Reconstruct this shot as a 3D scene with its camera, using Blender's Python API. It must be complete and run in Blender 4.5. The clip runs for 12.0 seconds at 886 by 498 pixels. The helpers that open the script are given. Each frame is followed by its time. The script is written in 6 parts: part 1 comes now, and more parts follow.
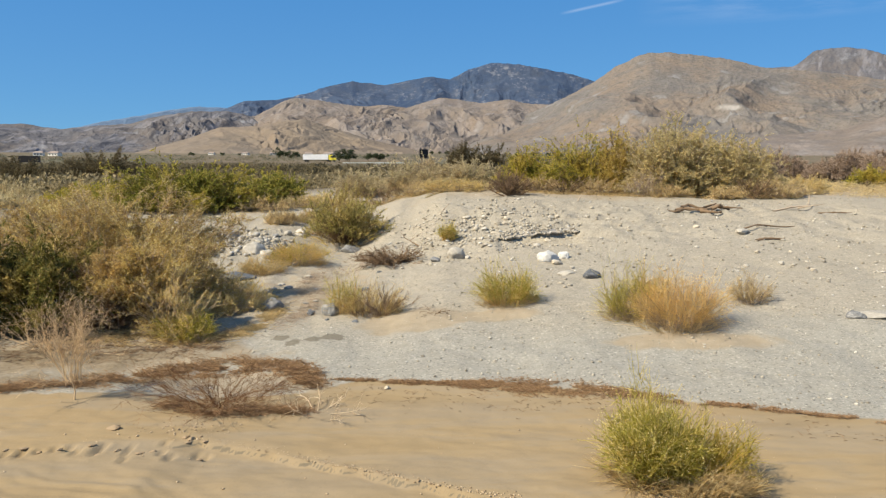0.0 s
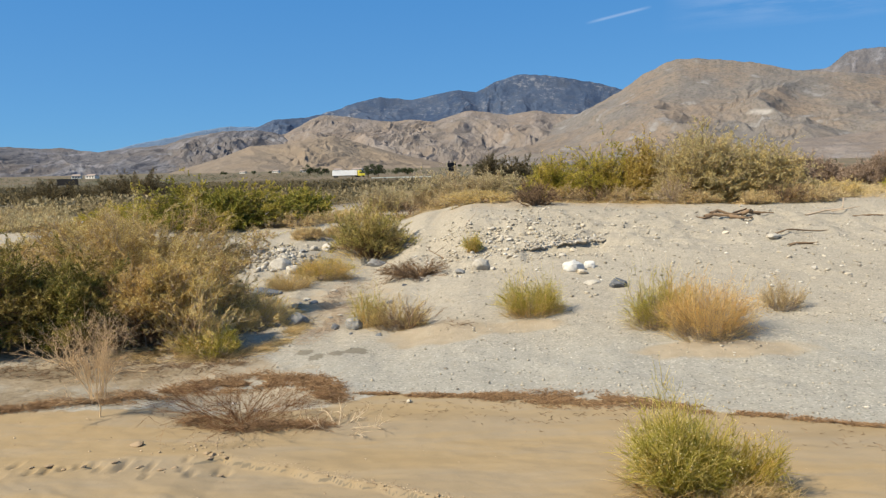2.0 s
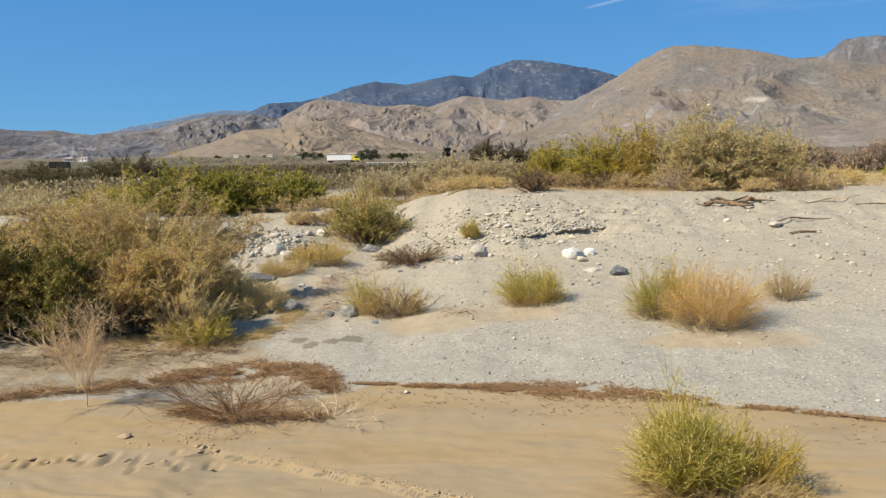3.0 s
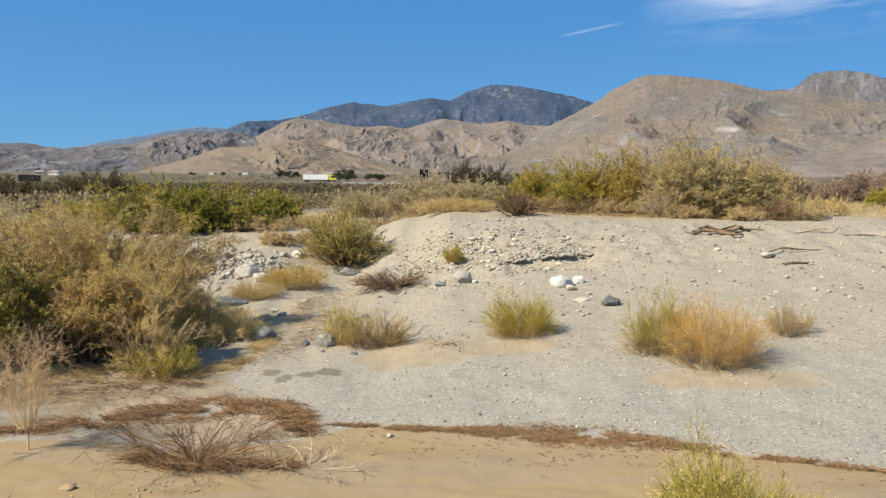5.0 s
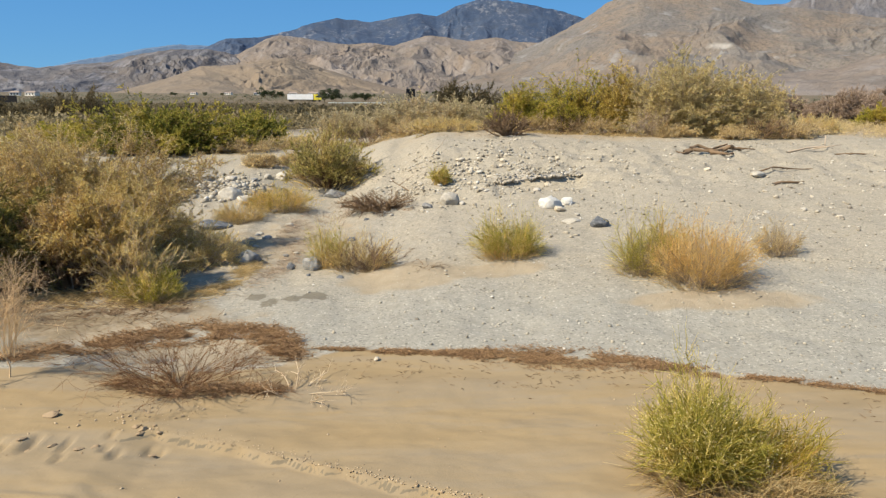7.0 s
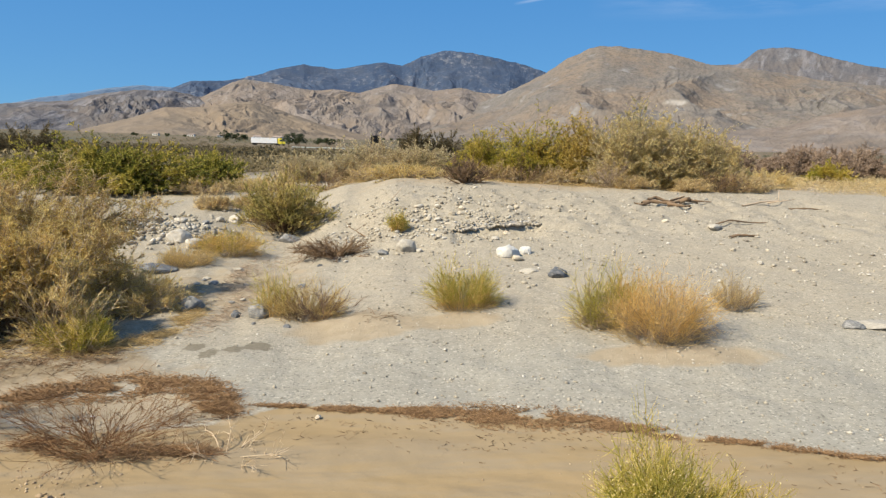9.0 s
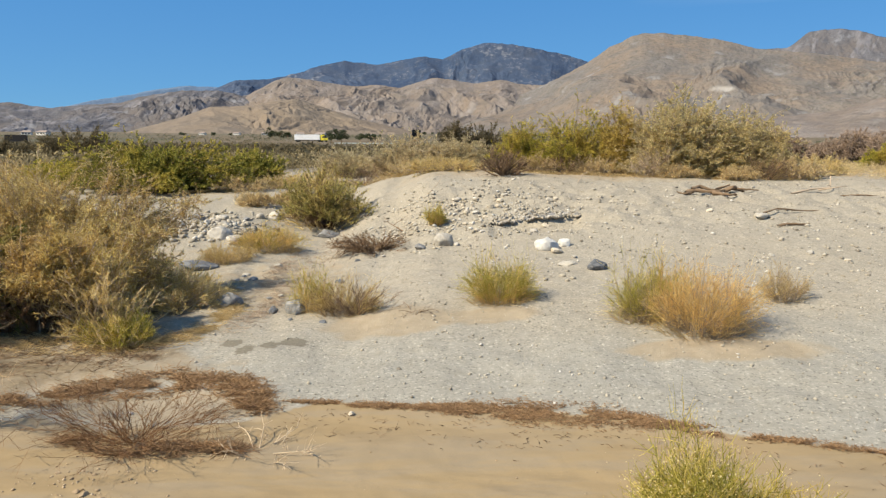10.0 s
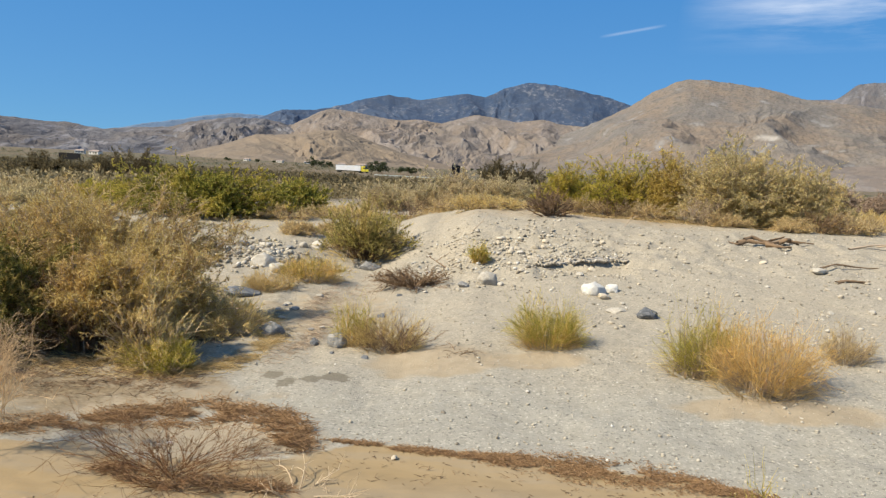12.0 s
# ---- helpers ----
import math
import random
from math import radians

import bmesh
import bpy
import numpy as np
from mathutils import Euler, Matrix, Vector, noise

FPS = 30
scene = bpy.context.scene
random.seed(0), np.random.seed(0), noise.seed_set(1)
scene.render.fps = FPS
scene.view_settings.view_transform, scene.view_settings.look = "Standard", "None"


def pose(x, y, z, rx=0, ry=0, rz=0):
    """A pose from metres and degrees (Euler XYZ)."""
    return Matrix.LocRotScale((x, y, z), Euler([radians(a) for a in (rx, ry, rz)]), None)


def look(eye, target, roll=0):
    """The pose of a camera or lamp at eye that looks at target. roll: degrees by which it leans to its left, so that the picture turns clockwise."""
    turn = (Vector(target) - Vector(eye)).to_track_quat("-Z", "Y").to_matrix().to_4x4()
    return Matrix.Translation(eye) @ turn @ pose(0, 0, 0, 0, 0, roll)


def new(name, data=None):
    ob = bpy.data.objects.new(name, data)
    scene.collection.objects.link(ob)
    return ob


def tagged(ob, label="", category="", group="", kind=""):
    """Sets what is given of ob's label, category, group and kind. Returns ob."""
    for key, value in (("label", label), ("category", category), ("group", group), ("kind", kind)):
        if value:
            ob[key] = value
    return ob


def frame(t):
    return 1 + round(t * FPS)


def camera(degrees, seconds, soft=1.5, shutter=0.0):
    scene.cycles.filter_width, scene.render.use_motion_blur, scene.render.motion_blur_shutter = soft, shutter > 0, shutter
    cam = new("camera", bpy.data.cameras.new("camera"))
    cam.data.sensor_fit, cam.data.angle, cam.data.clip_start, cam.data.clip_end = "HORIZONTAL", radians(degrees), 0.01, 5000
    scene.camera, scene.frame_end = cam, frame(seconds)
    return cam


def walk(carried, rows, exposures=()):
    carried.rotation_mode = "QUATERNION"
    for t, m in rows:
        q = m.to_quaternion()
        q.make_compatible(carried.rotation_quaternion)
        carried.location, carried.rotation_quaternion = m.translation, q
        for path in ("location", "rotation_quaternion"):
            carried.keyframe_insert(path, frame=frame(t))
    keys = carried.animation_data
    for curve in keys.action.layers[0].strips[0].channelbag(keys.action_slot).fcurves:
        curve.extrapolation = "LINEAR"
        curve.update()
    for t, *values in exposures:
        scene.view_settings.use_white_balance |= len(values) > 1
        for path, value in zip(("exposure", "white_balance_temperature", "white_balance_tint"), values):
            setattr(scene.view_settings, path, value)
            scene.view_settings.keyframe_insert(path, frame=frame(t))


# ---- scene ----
cam = camera(64.3, 12.0, soft=1.3)
PATH = [
    (0, (-0.002, -0.053, 1.627), (-0.001, 1.931, 1.378), 0.1),
    (0.5, (0.0, -0.049, 1.626), (-0.015, 1.943, 1.444), -0.1),
    (1, (0.024, -0.051, 1.627), (0.012, 1.941, 1.449), -1.8),
    (1.5, (0.074, -0.032, 1.624), (0.067, 1.959, 1.43), -0.6),
    (2, (0.074, -0.016, 1.611), (-0.01, 1.97, 1.399), -1.4),
    (2.5, (0.067, 0.023, 1.604), (0.031, 2.006, 1.353), -0.3),
    (2.7, (0.053, 0.073, 1.601), (-0.016, 2.055, 1.341), -0.9),
    (4.3, (-0.055, 0.47, 1.579), (-0.111, 2.461, 1.399), -1.4),
    (4.5, (-0.069, 0.52, 1.576), (-0.204, 2.504, 1.366), -0.8),
    (5, (-0.077, 0.568, 1.592), (-0.075, 2.559, 1.4), 0.3),
    (5.5, (-0.087, 0.595, 1.582), (-0.043, 2.577, 1.315), -1.7),
    (6, (-0.1, 0.605, 1.569), (-0.082, 2.59, 1.319), 1.0),
    (6.5, (-0.056, 0.614, 1.56), (-0.042, 2.599, 1.316), 0.9),
    (7, (-0.065, 0.684, 1.582), (-0.029, 2.64, 1.17), 0.1),
    (7.5, (-0.074, 0.817, 1.57), (0.078, 2.782, 1.232), 2.3),
    (7.7, (-0.063, 0.828, 1.569), (0.121, 2.791, 1.234), 1.8),
    (9.3, (0.025, 0.917, 1.564), (0.134, 2.895, 1.287), 1.4),
    (9.5, (0.036, 0.928, 1.563), (0.09, 2.908, 1.283), 0.4),
    (10, (0.079, 0.969, 1.559), (0.101, 2.946, 1.257), 0.3),
    (10.5, (0.032, 0.966, 1.521), (-0.069, 2.938, 1.201), 1.6),
    (11, (-0.001, 1.005, 1.566), (0.077, 2.982, 1.274), 3.3),
    (11.5, (-0.045, 1.027, 1.541), (0.086, 2.988, 1.17), 2.3),
    (12, (-0.042, 1.09, 1.571), (-0.12, 3.078, 1.365), 2.9),
]
EXPOSURE, SUN_STRENGTH, SKY_STRENGTH = 0.86, 4.6, 0.069
walk(cam, [(t, look(eye, target, roll)) for t, eye, target, roll in PATH], exposures=[(0.0, EXPOSURE), (12.0, EXPOSURE)])

# ---- world and sun ----
SUN_AZ, SUN_EL = 244.0, 44.0       # degrees: bearing of the sun (from +y, clockwise) and height


def sky_world():
    w = bpy.data.worlds.new("desert_sky")
    w.use_nodes = True
    nt = w.node_tree
    nt.nodes.clear()
    sky = nt.nodes.new("ShaderNodeTexSky")
    sky.sky_type, sky.sun_disc = "NISHITA", False
    sky.sun_elevation, sky.sun_rotation = radians(SUN_EL), radians(SUN_AZ)
    sky.altitude, sky.air_density, sky.dust_density, sky.ozone_density = 400, 0.8, 0.0, 3.0
    co = nt.nodes.new("ShaderNodeTexCoord")
    mapping = nt.nodes.new("ShaderNodeMapping")
    mapping.inputs["Rotation"].default_value = (0, radians(8), radians(-24))
    mapping.inputs["Scale"].default_value = (2.2, 7.0, 26.0)
    nt.links.new(co.outputs["Generated"], mapping.inputs["Vector"])
    wisps = nt.nodes.new("ShaderNodeTexNoise")
    wisps.inputs["Scale"].default_value, wisps.inputs["Detail"].default_value = 1.3, 6
    wisps.inputs["Roughness"].default_value = 0.6
    nt.links.new(mapping.outputs["Vector"], wisps.inputs["Vector"])
    cut = nt.nodes.new("ShaderNodeMapRange")
    cut.inputs["From Min"].default_value, cut.inputs["From Max"].default_value = 0.38, 0.66
    cut.inputs["To Max"].default_value = 0.55
    nt.links.new(wisps.outputs["Fac"], cut.inputs["Value"])
    up = nt.nodes.new("ShaderNodeSeparateXYZ")
    nt.links.new(co.outputs["Generated"], up.inputs["Vector"])
    high = nt.nodes.new("ShaderNodeMapRange")
    high.inputs["From Min"].default_value, high.inputs["From Max"].default_value = 0.17, 0.225
    nt.links.new(up.outputs["Z"], high.inputs["Value"])
    east = nt.nodes.new("ShaderNodeMapRange")
    east.inputs["From Min"].default_value, east.inputs["From Max"].default_value = 0.25, 0.38
    nt.links.new(up.outputs["X"], east.inputs["Value"])
    both = nt.nodes.new("ShaderNodeMath")
    both.operation = "MULTIPLY"
    nt.links.new(high.outputs["Result"], both.inputs[0])
    nt.links.new(east.outputs["Result"], both.inputs[1])
    amount = nt.nodes.new("ShaderNodeMath")
    amount.operation = "MULTIPLY"
    nt.links.new(both.outputs[0], amount.inputs[0])
    nt.links.new(cut.outputs["Result"], amount.inputs[1])
    # one thin contrail: a short stretch of a great circle
    ends = [Vector((math.sin(radians(a)) * math.cos(radians(e)), math.cos(radians(a)) * math.cos(radians(e)), math.sin(radians(e)))) for a, e in ((9.3, 11.2), (13.9, 12.0))]
    across, middle = ends[0].cross(ends[1]).normalized(), (ends[0] + ends[1]).normalized()

    def facing(v):
        n = nt.nodes.new("ShaderNodeVectorMath")
        n.operation = "DOT_PRODUCT"
        nt.links.new(co.outputs["Generated"], n.inputs[0])
        n.inputs[1].default_value = v
        return n.outputs["Value"]
    off = nt.nodes.new("ShaderNodeMath")
    off.operation = "ABSOLUTE"
    nt.links.new(facing(across), off.inputs[0])
    thin = nt.nodes.new("ShaderNodeMapRange")
    thin.inputs["From Min"].default_value, thin.inputs["From Max"].default_value = 0.0026, 0.0002
    nt.links.new(off.outputs[0], thin.inputs["Value"])
    stretch = nt.nodes.new("ShaderNodeMapRange")
    stretch.inputs["From Min"].default_value, stretch.inputs["From Max"].default_value = 0.99905, 0.9998
    stretch.inputs["To Max"].default_value = 0.20
    nt.links.new(facing(middle), stretch.inputs["Value"])
    trail = nt.nodes.new("ShaderNodeMath")
    trail.operation = "MULTIPLY"
    nt.links.new(thin.outputs["Result"], trail.inputs[0])
    nt.links.new(stretch.outputs["Result"], trail.inputs[1])
    either = nt.nodes.new("ShaderNodeMath")
    either.operation = "MAXIMUM"
    nt.links.new(trail.outputs[0], either.inputs[0])
    nt.links.new(amount.outputs[0], either.inputs[1])
    mixed = nt.nodes.new("ShaderNodeMix")
    mixed.data_type = "RGBA"
    nt.links.new(either.outputs[0], mixed.inputs[0])
    deep = nt.nodes.new("ShaderNodeMix")
    deep.data_type, deep.blend_type = "RGBA", "MULTIPLY"
    deep.inputs[0].default_value = 1.0
    nt.links.new(sky.outputs["Color"], deep.inputs[6])
    deep.inputs[7].default_value = (0.43, 0.73, 0.95, 1)
    even = nt.nodes.new("ShaderNodeMix")
    even.data_type = "RGBA"
    even.inputs[0].default_value = 0.75
    nt.links.new(deep.outputs[2], even.inputs[6])
    rise = nt.nodes.new("ShaderNodeMapRange")
    rise.inputs["From Min"].default_value, rise.inputs["From Max"].default_value = 0.02, 0.30
    nt.links.new(up.outputs["Z"], rise.inputs["Value"])
    blue = nt.nodes.new("ShaderNodeMix")
    blue.data_type = "RGBA"
    nt.links.new(rise.outputs["Result"], blue.inputs[0])
    blue.inputs[6].default_value, blue.inputs[7].default_value = (1.1, 2.95, 5.4, 1), (0.55, 2.28, 5.4, 1)
    nt.links.new(blue.outputs[2], even.inputs[7])
    nt.links.new(even.outputs[2], mixed.inputs[6])
    mixed.inputs[7].default_value = (7.5, 8.0, 8.8, 1)
    back = nt.nodes.new("ShaderNodeBackground")
    back.inputs["Strength"].default_value = SKY_STRENGTH
    nt.links.new(mixed.outputs[2], back.inputs["Color"])
    out = nt.nodes.new("ShaderNodeOutputWorld")
    nt.links.new(back.outputs[0], out.inputs["Surface"])
    scene.world = w


sky_world()
sun = new("sun", bpy.data.lights.new("sun", "SUN"))
sun.data.energy, sun.data.angle, sun.data.color = SUN_STRENGTH, radians(0.55), (1.0, 0.89, 0.70)
sun_from = Vector((math.sin(radians(SUN_AZ)) * math.cos(radians(SUN_EL)), math.cos(radians(SUN_AZ)) * math.cos(radians(SUN_EL)), math.sin(radians(SUN_EL))))
sun.matrix_world = look(sun_from * 50, (0, 0, 0))


# ---- noise for shapes ----
def lattice(ix, iy, seed):
    h = (ix.astype(np.int64) * 374761393 + iy.astype(np.int64) * 668265263 + seed * 974711) & 0x7FFFFFFF
    h = ((h ^ (h >> 13)) * 1274126177) & 0x7FFFFFFF
    return ((h ^ (h >> 16)) & 0xFFFF) / 65535.0 * 2 * np.pi


def perlin(x, y, seed=0):
    x, y = np.asarray(x, float), np.asarray(y, float)
    ix, iy = np.floor(x), np.floor(y)
    fx, fy = x - ix, y - iy
    u, v = fx ** 3 * (fx * (fx * 6 - 15) + 10), fy ** 3 * (fy * (fy * 6 - 15) + 10)

    def grad(dx, dy):
        a = lattice(ix + dx, iy + dy, seed)
        return np.cos(a) * (fx - dx) + np.sin(a) * (fy - dy)
    low = grad(0, 0) * (1 - u) + grad(1, 0) * u
    high = grad(0, 1) * (1 - u) + grad(1, 1) * u
    return (low * (1 - v) + high * v) * 1.5


def fbm(x, y, octaves=4, seed=0):
    return sum(perlin(x * 2 ** k, y * 2 ** k, seed + k) * 0.5 ** k for k in range(octaves))


def ridged(x, y, octaves=5, seed=0):
    total, weight = 0.0, 1.0
    for k in range(octaves):
        n = (1 - np.abs(perlin(x * 2 ** k, y * 2 ** k, seed + k))) ** 2
        total = total + n * weight * 0.5 ** k
        weight = np.clip(n * 1.6, 0, 1)
    return total


# ---- the lie of the land: sections across the wash ----
YK = (-30, 3, 4.8, 6, 7, 8.8, 9.6, 10.4, 11.5, 12.4, 14, 18, 30)
SECTIONS = (
    (-9.0, (0, 0, .03, .10, .16, .22, .26, .30, .36, .42, .50, .62, .62)),
    (-5.0, (0, 0, .02, .08, .12, .14, .18, .24, .36, .44, .54, .68, .66)),
    (-3.0, (0, 0, .00, .02, .05, .02, .05, .30, .40, .47, .58, .72, .70)),
    (-1.5, (0, 0, .00, .02, .03, .05, .06, .08, .13, .36, .60, .76, .70)),
    (-0.7, (0, 0, .00, .04, .07, .11, .16, .24, .45, .70, .84, .88, .75)),
    (0.1, (0, 0, .00, .09, .16, .24, .30, .47, .82, 1.0, 1.02, .95, .75)),
    (1.2, (0, 0, .01, .13, .22, .34, .46, .62, .88, 1.02, 1.04, .95, .75)),
    (3.2, (0, 0, .03, .16, .27, .42, .57, .71, .87, .97, 1.0, .95, .75)),
    (6.5, (0, 0, .07, .22, .34, .48, .60, .72, .86, .95, .98, .95, .75)),
)
SX = np.array([s[0] for s in SECTIONS])
SHORE_X = (-8, -2.6, -2.2, -1.7, -1.0, -0.6, 0.35, 1.22, 1.74, 2.74, 5.0)
SHORE_Y = (4.65, 4.72, 4.80, 4.62, 4.72, 5.02, 4.92, 4.74, 4.50, 4.18, 3.6)


def shore(x):
    return np.interp(x, SHORE_X, SHORE_Y)


def height(x, y):
    x, y = np.asarray(x, float), np.asarray(y, float)
    cols = np.stack([sum(np.interp(y + d, YK, s[1]) for d in (-.5, -.25, 0, .25, .5)) / 5 for s in SECTIONS], -1)
    i = np.clip(np.searchsorted(SX, x) - 1, 0, len(SX) - 2)
    u = np.clip((x - SX[i]) / (SX[i + 1] - SX[i]), 0, 1)
    u = u * u * (3 - 2 * u)
    a = np.take_along_axis(cols, i[..., None], -1)[..., 0]
    b = np.take_along_axis(cols, (i + 1)[..., None], -1)[..., 0]
    z = a * (1 - u) + b * u
    z = z + np.interp(np.hypot(x * 0.6, y), (30, 120, 330, 450, 640, 1200, 2200, 3000, 4990), (0, -.9, -.9, 1.0, 3.8, 9.5, 21, 34, 52))
    dry = np.clip((y - shore(x)) / 0.5, 0, 1)
    z = z + dry * (0.030 * fbm(x * 1.1, y * 1.1, 3, 5) + 0.0045 * fbm(x * 6, y * 6, 3, 9))
    z = z + (1 - dry) * (0.010 * fbm(x * 1.3, y * 3.4, 3, 17) + 0.004 * fbm(x * 6, y * 14, 3, 18))
    bank = np.clip((y - 9.3) / 0.6, 0, 1) * np.clip((12.3 - y) / 0.8, 0, 1) * np.clip((x + 0.6) / 0.6, 0, 1)
    z = z + bank * (0.05 * fbm(x * 1.9, y * 2.6, 4, 13) - 0.03 * np.abs(perlin(x * 3.1, y * 3.1, 14)))
    gully = np.clip((x + 3.6) / 0.6, 0, 1) * np.clip((-0.7 - x) / 0.5, 0, 1) * np.clip((y - 6.3) / 0.8, 0, 1) * np.clip((12 - y) / 1.5, 0, 1)
    z = z - gully * 0.035 * np.abs(perlin(x * 2.2, y * 1.1, 15))
    cut_y = 10.12 + 0.05 * perlin(x * 3.0, x * 0 + 7, 16)
    z = z - 0.07 * np.clip((x - 0.75) / 0.1, 0, 1) * np.clip((2.02 - x) / 0.1, 0, 1) * np.clip((cut_y - y) / 0.03, 0, 1) * np.clip((y - 9.45) / 0.5, 0, 1)
    # low silt mound below a tuft
    z = z + 0.05 * np.exp(-((x + 0.28) / 0.38) ** 2 - ((y - 6.78) / 0.22) ** 2)
    # little edge left by the last flow across the mud
    lip = np.interp(x, (-1.6, -1.4, -0.9, -0.24, 0.21, 1.0), (3.80, 3.87, 3.71, 3.40, 3.22, 2.95)) + 0.03 * fbm(x * 4, y * 0 + 3, 3, 21)
    on = np.clip((x + 1.55) / 0.2, 0, 1) * np.clip((1.6 - x) / 0.5, 0, 1)
    z = z - 0.034 * on * np.clip((lip - y) / 0.018, 0, 1) * np.clip((y - 2.0) / 1.0, 0, 1)
    # a line of trodden prints
    prints = np.random.default_rng(4)
    for k in range(26):
        px, py = -3.1 + k * 0.07 + prints.normal(0, 0.03), 3.74 + prints.normal(0, 0.05)
        q = ((x - px) / prints.uniform(0.015, 0.03)) ** 2 + ((y - py) / prints.uniform(0.03, 0.06)) ** 2
        z = z - 0.022 * np.exp(-q) + 0.004 * np.exp(-(np.sqrt(q) - 1.7) ** 2 * 3)
    # ripples towards the near corner
    ripple = np.clip((3.7 - y) / 0.35, 0, 1) * np.clip((-0.9 - x) / 0.8, 0, 1) * np.clip((y - 2.4) / 0.4, 0, 1) * np.clip((x + 4.5) / 0.8, 0, 1)
    warp = 0.5 * fbm(x * 1.3, y * 1.3, 2, 31)
    z = z + ripple * 0.0035 * np.sin((y * 1.0 + x * 0.55 + warp * 0.5) * 42 + 1.5 * fbm(x * 5, y * 5, 2, 33))
    return z


def ground_at(x, y):
    return float(height(np.array([x]), np.array([y]))[0])


# ---- mesh and node helpers ----
def mesh_from(name, verts, faces, smooth=False):
    """A mesh from an (n, 3) array and an (m, k) array of corners."""
    verts, faces = np.asarray(verts, np.float32), np.asarray(faces, np.int32)
    me = bpy.data.meshes.new(name)
    me.vertices.add(len(verts))
    me.vertices.foreach_set("co", verts.ravel())
    n, k = faces.shape
    me.loops.add(n * k)
    me.loops.foreach_set("vertex_index", faces.ravel())
    me.polygons.add(n)
    me.polygons.foreach_set("loop_start", np.arange(0, n * k, k, dtype=np.int32))
    if smooth:
        me.polygons.foreach_set("use_smooth", np.ones(n, bool))
    me.update(calc_edges=True)
    return me


def part(name, data, mat, parent=None, label=""):
    """Links a mesh (or a bmesh) as one object under a thing."""
    if isinstance(data, bmesh.types.BMesh):
        bm, data = data, bpy.data.meshes.new(name)
        bm.to_mesh(data)
        bm.free()
    if not data.materials:
        data.materials.append(mat)
    ob = new(name, data)
    ob.parent = parent
    return tagged(ob, label)


def thing(name, x, y, z=None, label="", category="", group="", turn=0.0):
    ob = new(name)
    ob.empty_display_size = 0.1
    ob.matrix_world = pose(x, y, ground_at(x, y) if z is None else z, 0, 0, turn)
    return tagged(ob, label, category, group)


def material(name, rough=0.9, spec=0.2):
    m = bpy.data.materials.new(name)
    m.use_nodes = True
    b = m.node_tree.nodes["Principled BSDF"]
    b.inputs["Roughness"].default_value, b.inputs["Specular IOR Level"].default_value = rough, spec
    return m, m.node_tree, b


def place_vec(nt, scale=(1, 1, 1), space="world", turn=0):
    if space == "world":
        src = nt.nodes.new("ShaderNodeNewGeometry").outputs["Position"]
    else:
        src = nt.nodes.new("ShaderNodeTexCoord").outputs["Object"]
    mp = nt.nodes.new("ShaderNodeMapping")
    mp.inputs["Scale"].default_value = scale
    if turn:
        mp.vector_type = "TEXTURE"
        mp.inputs["Rotation"].default_value = (0, radians(turn), 0)
    nt.links.new(src, mp.inputs["Vector"])
    return mp.outputs["Vector"]


def grain(nt, vec, scale, detail=4, rough=0.55):
    n = nt.nodes.new("ShaderNodeTexNoise")
    n.inputs["Scale"].default_value, n.inputs["Detail"].default_value, n.inputs["Roughness"].default_value = scale, detail, rough
    nt.links.new(vec, n.inputs["Vector"])
    return n.outputs["Fac"]


def cells(nt, vec, scale, out="Color"):
    n = nt.nodes.new("ShaderNodeTexVoronoi")
    n.inputs["Scale"].default_value = scale
    nt.links.new(vec, n.inputs["Vector"])
    return n.outputs[out]


def ramp(nt, fac, stops):
    n = nt.nodes.new("ShaderNodeValToRGB")
    e = n.color_ramp.elements
    while len(e) < len(stops):
        e.new(0.5)
    for el, (p, c) in zip(e, stops):
        el.position = p
        el.color = (c, c, c, 1) if isinstance(c, (int, float)) else (*c, 1)
    nt.links.new(fac, n.inputs["Fac"])
    return n.outputs["Color"]


def blend(nt, fac, a, b, how="MIX"):
    n = nt.nodes.new("ShaderNodeMix")
    n.data_type, n.blend_type = "RGBA", how
    for slot, v in ((0, fac), (6, a), (7, b)):
        if isinstance(v, (int, float)):
            n.inputs[slot].default_value = v if slot == 0 else (v, v, v, 1)
        elif isinstance(v, tuple):
            n.inputs[slot].default_value = (*v, 1)
        else:
            nt.links.new(v, n.inputs[slot])
    return n.outputs[2]


def calc(nt, op, a, b):
    n = nt.nodes.new("ShaderNodeMath")
    n.operation = op
    for i, v in enumerate((a, b)):
        if isinstance(v, (int, float)):
            n.inputs[i].default_value = v
        else:
            nt.links.new(v, n.inputs[i])
    return n.outputs[0]


def attribute(nt, name):
    n = nt.nodes.new("ShaderNodeAttribute")
    n.attribute_name = name
    return n.outputs["Fac"]


def relief(nt, b, h, strength, distance):
    n = nt.nodes.new("ShaderNodeBump")
    n.inputs["Strength"].default_value, n.inputs["Distance"].default_value = strength, distance
    nt.links.new(h, n.inputs["Height"])
    nt.links.new(n.outputs["Normal"], b.inputs["Normal"])


def paint(nt, b, col):
    nt.links.new(col, b.inputs["Base Color"])


